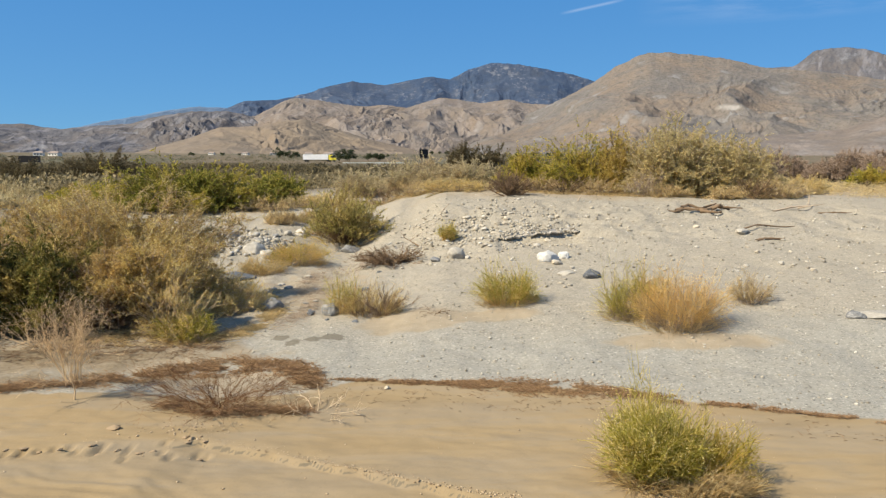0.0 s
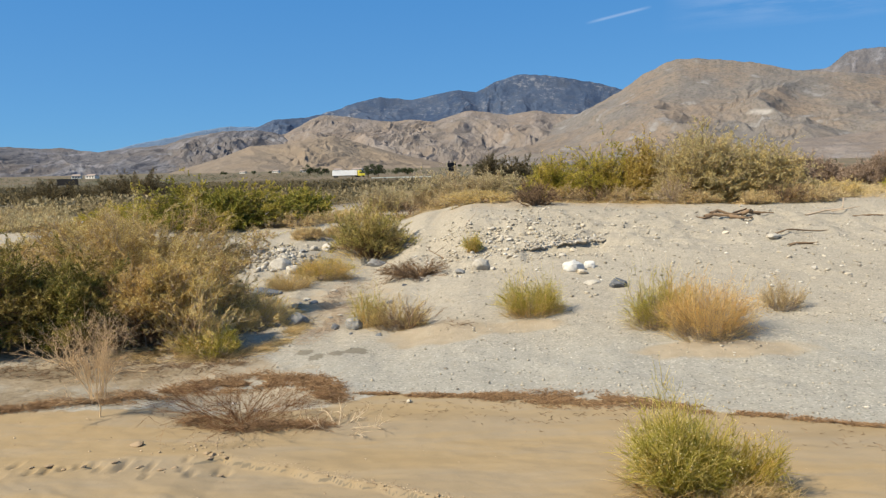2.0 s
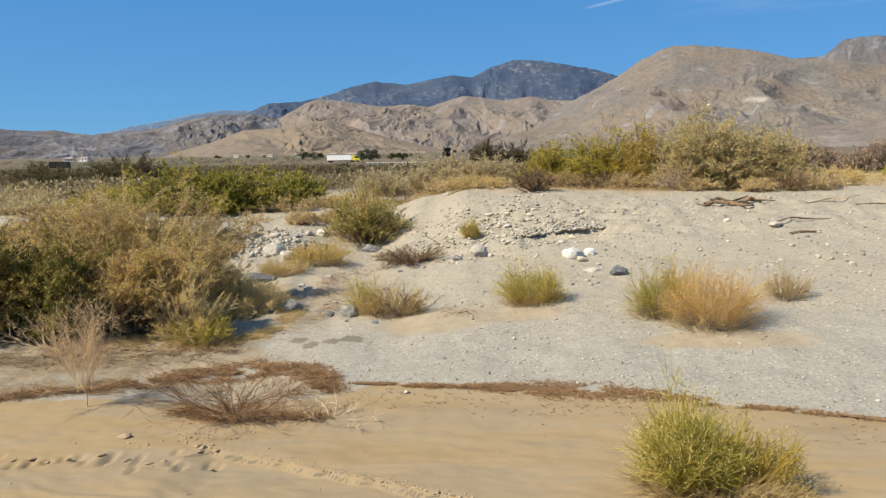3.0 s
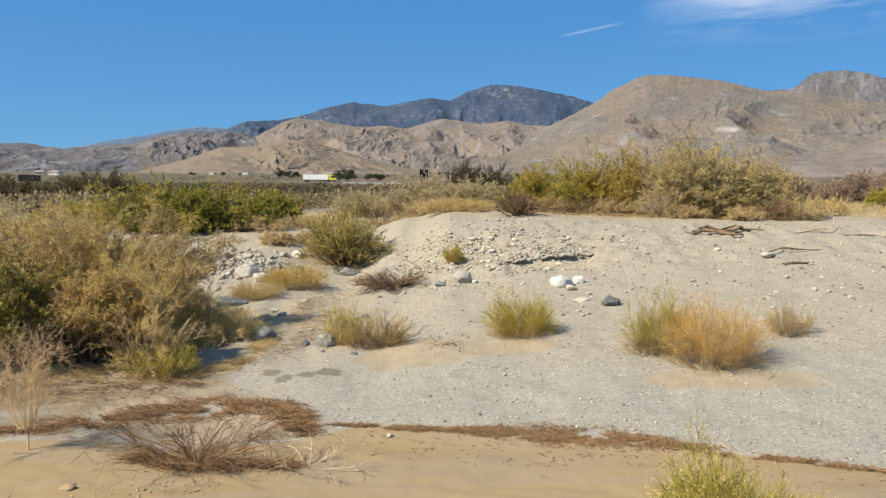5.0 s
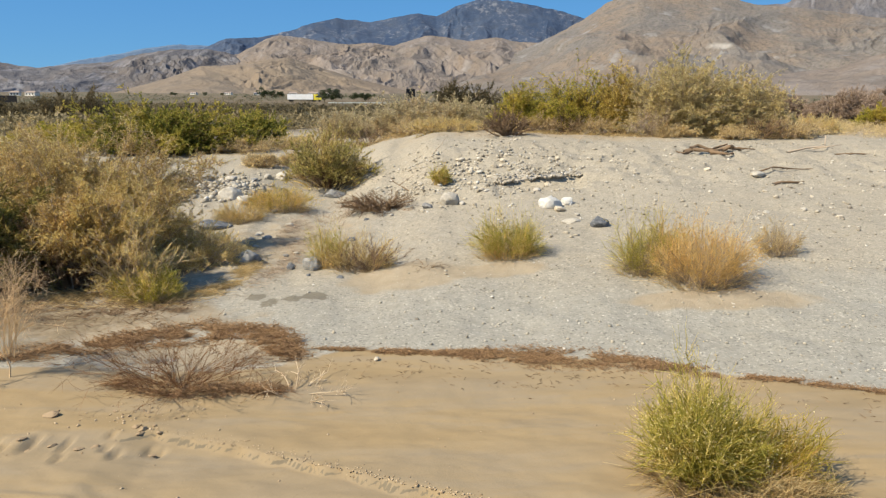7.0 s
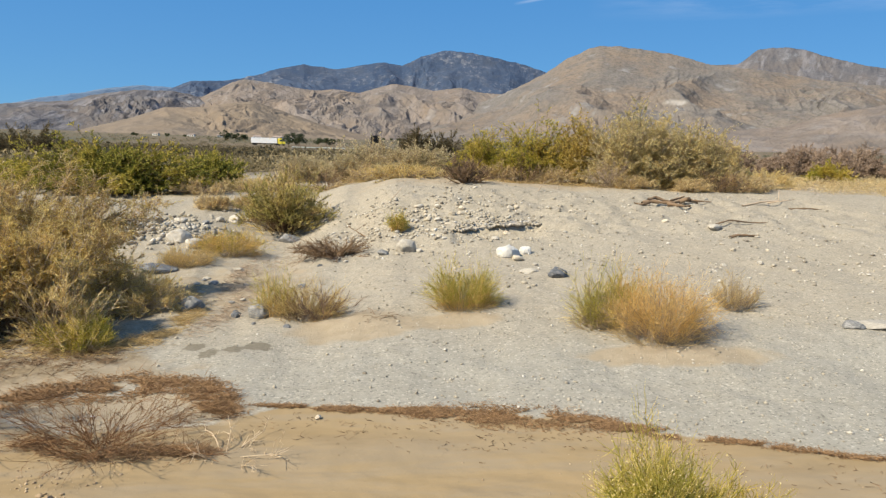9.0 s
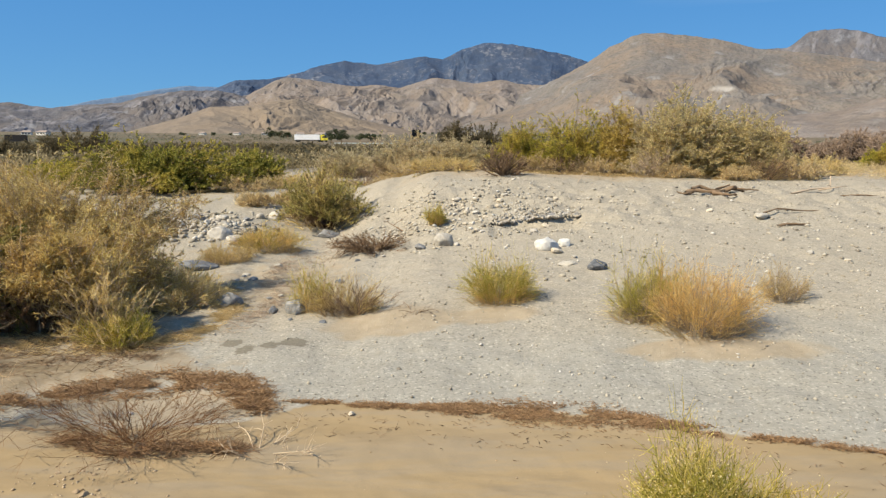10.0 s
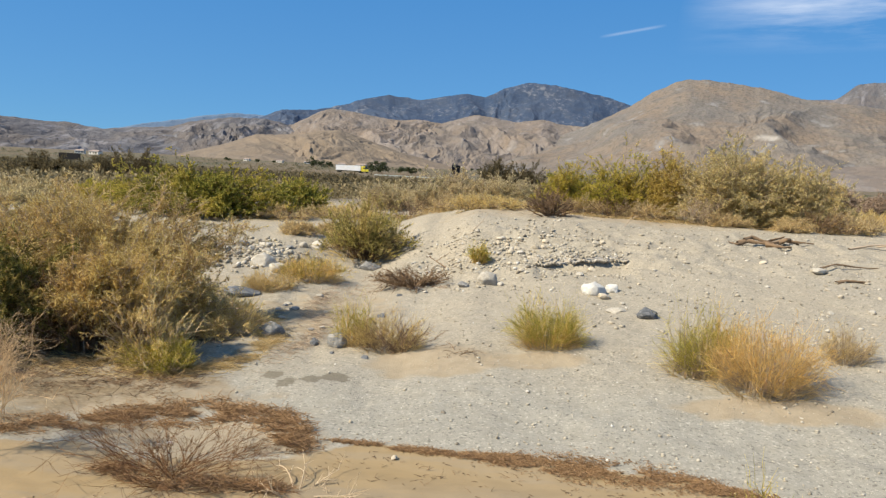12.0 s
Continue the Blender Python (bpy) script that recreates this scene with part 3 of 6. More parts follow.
def build_ground():
    grow = [14.0]
    while grow[-1] < 4900:
        grow.append(grow[-1] * 1.09)
    grow = np.array(grow)
    xs = np.concatenate([-grow[::-1], spaced([(-13.5, 0.4), (-6, 0.05), (-3.4, 0.02), (1, 0.03), (2, 0.04), (4, 0.06), (7, 0.4), (13.5, 0.4)]), grow])
    ys = np.concatenate([-grow[::-1], spaced([(-13, 1.0), (0, 0.2), (2.4, 0.015), (4.2, 0.035), (5.4, 0.05), (13, 0.12), (20, 0.5), (29, 1)]), 29 + (grow - 13) * 1.02])
    ys = ys[ys < 4900]
    gx, gy = np.meshgrid(xs, ys)
    gz = height(gx, gy)
    nx, ny = len(xs), len(ys)
    idx = np.arange(nx * ny).reshape(ny, nx)
    faces = np.stack([idx[:-1, :-1], idx[:-1, 1:], idx[1:, 1:], idx[1:, :-1]], -1).reshape(-1, 4)
    me = mesh_from("ground", np.stack([gx, gy, gz], -1).reshape(-1, 3), faces, True)
    x, y = gx.ravel(), gy.ravel()
    values = {
        "mud": np.clip(0.5 - (y - shore(x)) / 0.22, 0, 1),
        "silt": np.maximum.reduce([zone(x, y, -0.25, 6.6, 0.55, 0.38), zone(x, y, 2.15, 5.75, 0.75, 0.20), zone(x, y, -1.5, 4.95, 0.7, 0.30),
                                   zone(x, y, 0.5, 6.6, 0.4, 0.2), 0.95 * zone(x, y, -2.9, 5.6, 1.6, 0.45), 0.6 * zone(x, y, -1.6, 8.6, 1.0, 1.6), 0.7 * zone(x, y, -4.5, 8, 2.8, 2.8),
                                   0.9 * zone(x, y, 9.5, 15.5, 4.2, 2.5), 0.75 * zone(x, y, 2.5, 13.2, 3.5, 1.0)]),
        "damp_and_edge_shade": np.maximum.reduce([zone(x, y, -1.46, 6.2, 0.09, 0.12), zone(x, y, -1.32, 6.03, 0.08, 0.09), zone(x, y, -1.16, 6.10, 0.09, 0.09), zone(x, y, -1.00, 6.18, 0.12, 0.11), zone(x, y, -1.15, 7.7, 0.16, 0.14),
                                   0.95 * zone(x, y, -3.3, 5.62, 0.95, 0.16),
                                   # strip on the flow edge: wet mud plus painted shade of its face
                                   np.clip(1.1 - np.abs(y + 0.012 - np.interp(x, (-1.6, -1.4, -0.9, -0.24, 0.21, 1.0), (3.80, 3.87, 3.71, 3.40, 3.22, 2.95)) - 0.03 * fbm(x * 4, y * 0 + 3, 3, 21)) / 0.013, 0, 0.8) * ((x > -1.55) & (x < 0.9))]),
        "soil": np.maximum.reduce([zone(x, y, -3.4, 6.9, 1.3, 1.0), zone(x, y, -5.6, 6.9, 1.8, 1.3), 0.5 * zone(x, y, -2.2, 8.4, 0.5, 0.9), 0.45 * zone(x, y, -1.5, 8.2, 0.9, 1.6), 0.7 * zone(x, y, -2.1, 6.0, 0.5, 0.3), 0.75 * zone(x, y, -3.1, 5.55, 1.2, 0.5), zone(x, y, -3.1, 6.6, 1.0, 0.7), 0.8 * zone(x, y, -3.3, 5.0, 1.5, 0.28),
                                   0.8 * zone(x, y, -5.0, 15.2, 1.8, 1.2), 0.8 * zone(x, y, 3.8, 13.8, 3.0, 0.8), 0.7 * zone(x, y, -0.3, 15.9, 2.4, 1.0)]),
        "lower": np.clip((6.9 - y) / 1.2, 0, 1),
        "plain": np.clip((np.hypot(x * 0.7, y) - 17) / 9, 0, 1),
    }
    for key, val in values.items():
        me.attributes.new(key, "FLOAT", "POINT").data.foreach_set("value", val.astype(np.float32))
    me.materials.append(GROUND)
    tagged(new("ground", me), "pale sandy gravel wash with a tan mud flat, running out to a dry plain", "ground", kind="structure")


build_ground()


# ---- mountains ----
def mountain(name, skyline, near, far, mat, label, seed, rough=0.22, cell=500.0, power=1.15, rows=90, step=0.10, gully=0.0):
    """A range from its foot to its crest and down behind, as high over the eye as the skyline's degrees by bearing."""
    az = np.arange(skyline[0][0], skyline[-1][0] + step, step)
    el = np.interp(az, [s[0] for s in skyline], [s[1] for s in skyline])
    el = sum(np.roll(np.pad(el, 6, mode="edge"), k)[6:-6] for k in (-2, -1, 0, 1, 2)) / 5
    crest = 0.05 * fbm(az * 1.3, az * 0 + seed, 5, seed) * np.clip(el / 3, 0.2, 1)
    v = np.concatenate([np.linspace(0, 1, rows), 1 + np.array((0.06, 0.15, 0.3))])
    A, V = np.meshgrid(radians(1) * az, v)
    U = np.clip(V, 0, 1)
    E = el[None] + crest[None] * U ** 9
    R = near + (far - near) * U + np.clip(V - 1, 0, 1) * (far - near) * 1.5
    X, Y = R * np.sin(A), R * np.cos(A)
    # spurs run down from the crest, leaning and splitting; side valleys cut them at every size
    p, q = A * (near + far) / 2 / cell, (R - near) / cell
    wp, wq = 0.45 * fbm(p * 0.9, q * 0.9, 3, seed + 7), 0.45 * fbm(p * 0.9 + 31, q * 0.9, 3, seed + 8)
    lean = 0.35 * perlin(p * 0.25, q * 0.1, seed + 9)
    spur = ridged((p + lean * q + wp) * 0.8, q * 0.38 + wq * 0.6, 3, seed + 20) - 0.85
    rill = ridged((p + lean * q + 0.7 * wp + 0.25 * spur) * 4.6, q * 2.0 + 1.6 * wq, 4, seed + 30) - 0.85
    body = np.clip(V * (1 - V) * 4, 0, 1)
    slope = U ** power
    lift = np.clip(E, 0.8, 5.0)
    patchy = np.clip(0.55 + 0.9 * fbm(p * 0.5, q * 0.5, 2, seed + 40), 0.2, 1.2)
    fine = ridged((p + lean * q + 0.7 * wp + 0.2 * rill) * 8.5, q * 4.5 + 2 * wq, 4, seed + 50) - 0.85
    ang = E * slope + lift * rough * body * spur + lift * gully * body ** 0.6 * patchy * (rill + 0.3 * fine)
    ang = np.maximum(ang, E * slope * 0.6 - 0.1)
    ang = np.minimum(ang, E * U ** 0.35 + 0.01)
    Z = 1.6 + R * np.tan(radians(1) * ang)
    Z = np.where(V > 1, 1.6 + R * np.tan(radians(1) * E) * (1 - (V - 1) * 2.2), Z)
    Z[0] = np.minimum(Z[0], height(X[0], Y[0]) - 8)
    ny, nx = A.shape
    idx = np.arange(nx * ny).reshape(ny, nx)
    faces = np.stack([idx[:-1, :-1], idx[:-1, 1:], idx[1:, 1:], idx[1:, :-1]], -1).reshape(-1, 4)
    me = mesh_from(name, np.stack([X, Y, Z], -1).reshape(-1, 3), faces, True)
    me.materials.append(mat)
    tagged(new(name, me), label, "mountain", kind="structure")


# Blue distance haze is mixed into the blue, dark and grey slope colours.
HILL_HAZE_BLUE = hill_material("far_haze_blue_slopes", (0.122, 0.179, 0.263), (0.132, 0.188, 0.273), (0.103, 0.15, 0.226), None, 0.3)
HILL_HAZE_DARK = hill_material("hazed_brush_slopes", (0.035, 0.056, 0.100), (0.052, 0.073, 0.116), (0.026, 0.044, 0.082), (0.215, 0.225, 0.25), 0.5, rugged=0.45, outcrop=0.5)
HILL_GREY = hill_material("eroded_grey_slopes", (0.126, 0.112, 0.106), (0.116, 0.115, 0.126), (0.058, 0.062, 0.075), (0.251, 0.259, 0.280), 0.4, rugged=0.8, gully_tone=0.5)
HILL_TAN = hill_material("tan_slopes", (0.190, 0.152, 0.121), (0.171, 0.149, 0.134), (0.102, 0.092, 0.080), (0.245, 0.231, 0.221), 0.4, rugged=0.7, gully_tone=0.28)
HILL_BROWN = hill_material("brown_mountain_slopes", (0.188, 0.149, 0.116), (0.160, 0.147, 0.135), (0.099, 0.090, 0.076), (0.266, 0.258, 0.251), 0.75, rugged=0.55, bare_at=(915, 2310, 172))
HILL_SMOOTH = hill_material("smooth_foothill_slopes", (0.191, 0.151, 0.112), (0.175, 0.144, 0.112), (0.109, 0.094, 0.074), None, 0.35, rugged=0.35)

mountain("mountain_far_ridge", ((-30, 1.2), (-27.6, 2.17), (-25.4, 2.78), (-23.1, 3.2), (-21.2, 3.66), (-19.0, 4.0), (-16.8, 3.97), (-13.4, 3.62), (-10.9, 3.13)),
         4500, 4800, HILL_HAZE_BLUE, "far ridge on the skyline with haze blue painted in", 3, 0.10, 600, rows=40)
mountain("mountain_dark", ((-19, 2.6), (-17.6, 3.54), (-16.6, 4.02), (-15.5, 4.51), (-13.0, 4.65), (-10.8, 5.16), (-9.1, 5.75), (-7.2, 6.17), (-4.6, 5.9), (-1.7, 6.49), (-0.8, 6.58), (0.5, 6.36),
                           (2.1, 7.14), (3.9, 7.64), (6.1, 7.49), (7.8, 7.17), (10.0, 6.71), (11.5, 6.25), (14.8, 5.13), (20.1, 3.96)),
         3500, 4500, HILL_HAZE_DARK, "dark brush-covered mountain with painted haze blue and grey rock outcrops", 15, 0.24, 420, rows=120, step=0.07, gully=0.06)
mountain("mountain_right_far", ((21, 5.8), (23.1, 6.61), (26.0, 6.7), (27.2, 7.7), (29.1, 7.79), (30.4, 7.54), (31.4, 7.14), (34.0, 6.41), (38.4, 5.57), (43.5, 4.69)),
         3700, 4500, HILL_GREY, "grey-brown rocky peak behind the nearer mountain", 17, 0.28, 380, rows=90, step=0.07, gully=0.08)
mountain("mountain_grey_hills", ((-52, 1.34), (-45.3, 1.70), (-40.4, 2.50), (-34.8, 2.61), (-31.7, 2.42), (-30.3, 2.49), (-29.2, 2.26), (-28.0, 2.18), (-26.3, 2.41), (-23.5, 2.65), (-22.4, 3.08), (-20.8, 3.38),
                                 (-19.2, 3.66), (-16.8, 3.71), (-15.1, 3.43), (-12.6, 2.56), (-8.3, 1.21)),
         2500, 3400, HILL_GREY, "eroded grey and tan badland hills", 23, 0.20, 290, 0.9, rows=180, step=0.06, gully=0.13)
mountain("mountain_tan_hills", ((-21, 1.2), (-19.7, 1.82), (-17.6, 2.9), (-14.7, 3.38), (-12.5, 4.57), (-11.5, 4.85), (-10.0, 4.71), (-8.2, 4.43), (-6.4, 4.23), (-4.7, 4.38), (-2.9, 4.17), (-0.2, 4.97), (1.4, 4.8),
                                (3.0, 4.53), (5.2, 4.83), (6.5, 4.51), (8.8, 4.36), (11.4, 3.9), (14.8, 3.0), (18, 1.5)),
         2500, 3450, HILL_TAN, "bare tan hills cut by gullies", 38, 0.18, 310, 0.95, rows=180, step=0.06, gully=0.09)
mountain("mountain_brown", ((-2, 0.3), (-0.2, 0.53), (3.0, 2.06), (5.2, 3.07), (7.4, 3.94), (9.6, 4.92), (11.8, 6.04), (13.4, 7.14), (15.1, 7.91), (15.9, 8.13), (17.5, 8.06), (19.9, 7.72), (21.9, 7.34), (23.8, 6.73),
                            (25.7, 6.48), (27.5, 6.27), (31.5, 5.48), (37.1, 4.8), (45.9, 3.9), (54, 3.0)),
         1900, 3200, HILL_BROWN, "broad brown mountain with pale rock scars", 47, 0.20, 430, 0.85, rows=190, step=0.06, gully=0.06)
mountain("mountain_foothills", ((-27.5, -0.2), (-26.7, -0.1), (-23.7, 0.45), (-19.7, 1.61), (-17.4, 2.48), (-16.0, 2.55), (-14.3, 2.66), (-12.6, 3.02), (-10.9, 3.22), (-8.7, 2.54), (-6.0, 1.72), (-2.0, 0.8), (-1, 0.4)),
         1900, 2500, HILL_SMOOTH, "smooth tan foothills at the mountains' foot", 53, 0.24, 300, 0.9, rows=120, step=0.06, gully=0.10)
mountain("mountain_low_spur", ((20.5, 0.5), (21.4, 0.95), (23.7, 1.84), (26.6, 2.0), (29.4, 2.23), (31.7, 3.05), (35.7, 3.81), (41.2, 3.71), (48, 3)),
         1300, 1800, HILL_TAN, "low tan spur below the brown mountain", 59, 0.2, 230, 0.9, rows=100, step=0.06, gully=0.06)


# ---- plants ----
def unit(a):
    return a / np.maximum(np.linalg.norm(a, axis=-1, keepdims=True), 1e-9)


def tubes(points, radius, sides=3):
    """Tapered twigs: points (n, k, 3), radius at the foot (n,)."""
    n, k, _ = points.shape
    along = unit(np.gradient(points, axis=1))
    ref = np.broadcast_to(np.array((0.31, 0.17, 0.93)), along.shape)
    side = unit(np.cross(along, ref))
    other = np.cross(along, side)
    taper = np.linspace(1.0, 0.3, k)[None, :, None]
    rings = [points + (side * math.cos(a) + other * math.sin(a)) * radius[:, None, None] * taper for a in np.arange(sides) * 2 * math.pi / sides]
    verts = np.stack(rings, 2).reshape(-1, 3)
    idx = np.arange(n * k * sides).reshape(n, k, sides)
    nxt = np.roll(idx, -1, 2)
    faces = np.stack([idx[:, :-1], nxt[:, :-1], nxt[:, 1:], idx[:, 1:]], -1).reshape(-1, 4)
    return verts, faces


def leaves(rng, foot, way, length, width):
    """Narrow four-cornered leaves, widest below the middle."""
    n = len(foot)
    side = unit(np.cross(way, rng.normal(size=(n, 3)))) * (width * 0.5)[:, None]
    tip = foot + way * length[:, None]
    mid = foot + way * (length * 0.45)[:, None] + unit(np.cross(side, way)) * (length * 0.06)[:, None]
    verts = np.stack([foot, mid + side, tip, mid - side], 1).reshape(-1, 3)
    return verts, np.arange(4 * n).reshape(n, 4)


def curve(a, mid, b, k):
    t = np.linspace(0, 1, k)[None, :, None]
    return a[:, None] * (1 - t) ** 2 + 2 * mid[:, None] * t * (1 - t) + b[:, None] * t ** 2


def shrub(name, x, y, rx, ry, h, leaf_mat, label, category="shrub", group="", seed=1, stems=60, twigs=10, blades=9, leaf=0.045, wide=0.010,
          twig=0.22, upright=0.35, spread=0.9, wood=None, thick=0.006, lump=0.35, low=0.06, straw=0, sink=0.02, lean=(0, 0), core=0.15, bare=0.3, skirt=0.36):
    """A shrub on its foot: stems fan out into an uneven crown, twigs fork from them, leaves sit along the twigs."""
    rng = np.random.default_rng(seed)
    top = thing(name, x, y, None, label, category, group)
    a, up = rng.uniform(0, 2 * np.pi, stems), rng.uniform(low, 1, stems)
    u, reach = np.sqrt(1 - up * up), rng.uniform(0.45, 1, stems) ** 0.5
    bulge = reach * (1 + lump * fbm(np.cos(a) * 1.4 + seed, np.sin(a) * 1.4 + up * 1.6, 3, seed))
    tipz = h * up * bulge
    tip = np.stack([rx * u * np.cos(a) * bulge + lean[0] * tipz, ry * u * np.sin(a) * bulge + lean[1] * tipz, tipz], -1)
    foot = np.stack([rng.normal(0, core * rx, stems), rng.normal(0, core * ry, stems), np.full(stems, 0.0)], -1)
    gz = height(foot[:, 0] + x, foot[:, 1] + y) - ground_at(x, y)
    foot[:, 2] = gz - sink
    tip[:, 2] = np.maximum(tip[:, 2], height(tip[:, 0] + x, tip[:, 1] + y) - ground_at(x, y) + 0.02)
    mid = foot * 0.45 + tip * 0.55 + np.stack([np.zeros(stems), np.zeros(stems), 0.16 * h * u], -1) + rng.normal(0, 0.06 * rx, (stems, 3))
    stem_pts = curve(foot, mid, tip, 6)
    sv, sf = tubes(stem_pts, rng.uniform(0.6, 1.2, stems) * thick)
    # twigs
    n = stems * twigs
    which = rng.integers(0, stems, n)
    s = rng.uniform(bare, 1.0, n) ** 0.7
    t = s[:, None]
    start = foot[which] * (1 - t) ** 2 + 2 * mid[which] * t * (1 - t) + tip[which] * t ** 2
    along = unit(2 * (1 - t) * (mid[which] - foot[which]) + 2 * t * (tip[which] - mid[which]))
    way = unit(along * 0.7 + rng.normal(0, 0.45 * spread, (n, 3)) + np.array((0, 0, upright)))
    length = twig * rng.uniform(0.35, 1.15, n)
    end = start + way * length[:, None]
    bend = (start + end) / 2 + rng.normal(0, 0.06, (n, 3)) * length[:, None]
    floor_z = height(end[:, 0] + x, end[:, 1] + y) - ground_at(x, y)
    end[:, 2] = np.maximum(end[:, 2], floor_z + 0.01)
    tv, tf = tubes(curve(start, bend, end, 3), np.full(n, thick * 0.38))
    part("branchwork", mesh_from("branchwork", np.concatenate([sv, tv]), np.concatenate([sf, tf + len(sv)])), wood or BROWN_TWIG, top)
    # leaves
    if blades:
        m = n * blades
        wh = rng.integers(0, n, m)
        q = rng.uniform(0.05, 1.0, m)[:, None]
        at = start[wh] * (1 - q) + end[wh] * q
        lw = unit(way[wh] * 0.8 + rng.normal(0, 0.5 * spread, (m, 3)) + np.array((0, 0, upright * 0.8)))
        fz = height(at[:, 0] + x, at[:, 1] + y) - ground_at(x, y)
        at[:, 2] = np.maximum(at[:, 2], fz)
        v, f = leaves(rng, at, lw, leaf * rng.uniform(0.5, 1.3, m), wide * rng.uniform(0.6, 1.3, m))
        part("crown", mesh_from("crown", v, f), leaf_mat, top)
    if straw:
        a2, r2 = rng.uniform(0, 2 * np.pi, straw), np.sqrt(rng.uniform(0, 1, straw))
        fx, fy = rx * 0.6 * r2 * np.cos(a2), ry * 0.6 * r2 * np.sin(a2)
        at = np.stack([fx, fy, height(fx + x, fy + y) - ground_at(x, y)], -1)
        lw = unit(np.stack([np.cos(a2) * rng.uniform(0.3, 1.6, straw), np.sin(a2) * rng.uniform(0.3, 1.6, straw), rng.uniform(0.15, 0.9, straw)], -1))
        v, f = leaves(rng, at, lw, h * skirt * rng.uniform(0.4, 1.1, straw), np.full(straw, wide * 0.9))
        part("dry_skirt", mesh_from("dry_skirt", v, f), STRAW, top, "dry straw-coloured blades at the foot")
    return top


def bare_shrub(name, x, y, rx, ry, h, mat, label, seed=1, stems=30, fork=9, fine=5, thick=0.006, category="dead shrub", upright=0.2, low=0.05, trunk=0.0):
    """Leafless branches that fork twice."""
    rng = np.random.default_rng(seed)
    top = thing(name, x, y, None, label, category)
    a, u = rng.uniform(0, 2 * np.pi, stems), np.sqrt(rng.uniform(0.03, 1, stems))
    foot = np.stack([rng.normal(0, 0.03, stems), rng.normal(0, 0.03, stems), np.full(stems, trunk - 0.03)], -1)
    tip = np.stack([rx * u * np.cos(a), ry * u * np.sin(a), trunk + (h - trunk) * np.maximum(np.sqrt(1 - u * u * 0.98), low) * rng.uniform(0.6, 1.0, stems)], -1)
    mid = foot * 0.5 + tip * 0.5 + rng.normal(0, 0.05, (stems, 3)) + (0, 0, 0.05 * h)
    main = tubes(curve(foot, mid, tip, 6), rng.uniform(0.5, 1.1, stems) * thick)
    made = [(main[0], main[1], np.arange(stems))]

    def sprout(foot, mid, tip, owner, count, share, r):
        n = len(foot) * count
        wh = rng.integers(0, len(foot), n)
        t = rng.uniform(0.25, 1, n)[:, None]
        at = foot[wh] * (1 - t) ** 2 + 2 * mid[wh] * t * (1 - t) + tip[wh] * t ** 2
        w = unit(unit(tip[wh] - foot[wh]) + rng.normal(0, 0.6, (n, 3)) + (0, 0, upright))
        ln = np.linalg.norm(tip[wh] - foot[wh], axis=1) * share * rng.uniform(0.4, 1.2, n)
        e = at + w * ln[:, None]
        e[:, 2] = np.maximum(e[:, 2], height(e[:, 0] + x, e[:, 1] + y) - ground_at(x, y) + 0.004)
        m = (at + e) / 2 + rng.normal(0, 0.05, (n, 3)) * ln[:, None]
        v, f = tubes(curve(at, m, e, 3), np.full(n, r))
        made.append((v, f, owner[wh]))
        return at, m, e, owner[wh]

    second = sprout(foot, mid, tip, np.arange(stems), fork, 0.38, thick * 0.4)
    sprout(*second, fine, 0.5, thick * 0.25)
    for k in range(stems):
        vs, fs, count = [], [], 0
        for v, f, owner in made:
            mine = np.flatnonzero(owner == k)
            if not len(mine):
                continue
            per, fper = len(v) // len(owner), len(f) // len(owner)
            sel = (mine[:, None] * per + np.arange(per)).ravel()
            remap = np.full(len(v), 0)
            remap[sel] = np.arange(len(sel)) + count
            fs.append(remap[f[(mine[:, None] * fper + np.arange(fper)).ravel()]])
            vs.append(v[sel])
            count += len(sel)
        part("branch", mesh_from("branch", np.concatenate(vs), np.concatenate(fs)), mat, top)
    if trunk:
        v, f = tubes(np.array([[(0, 0, -0.04), (0.012, 0, trunk * 0.4), (-0.01, 0.01, trunk * 0.75), (0, 0, trunk + 0.12 * h)]]), np.array([thick * 2.0]), 6)
        part("stem", mesh_from("stem", v, f), mat, top)
    return top


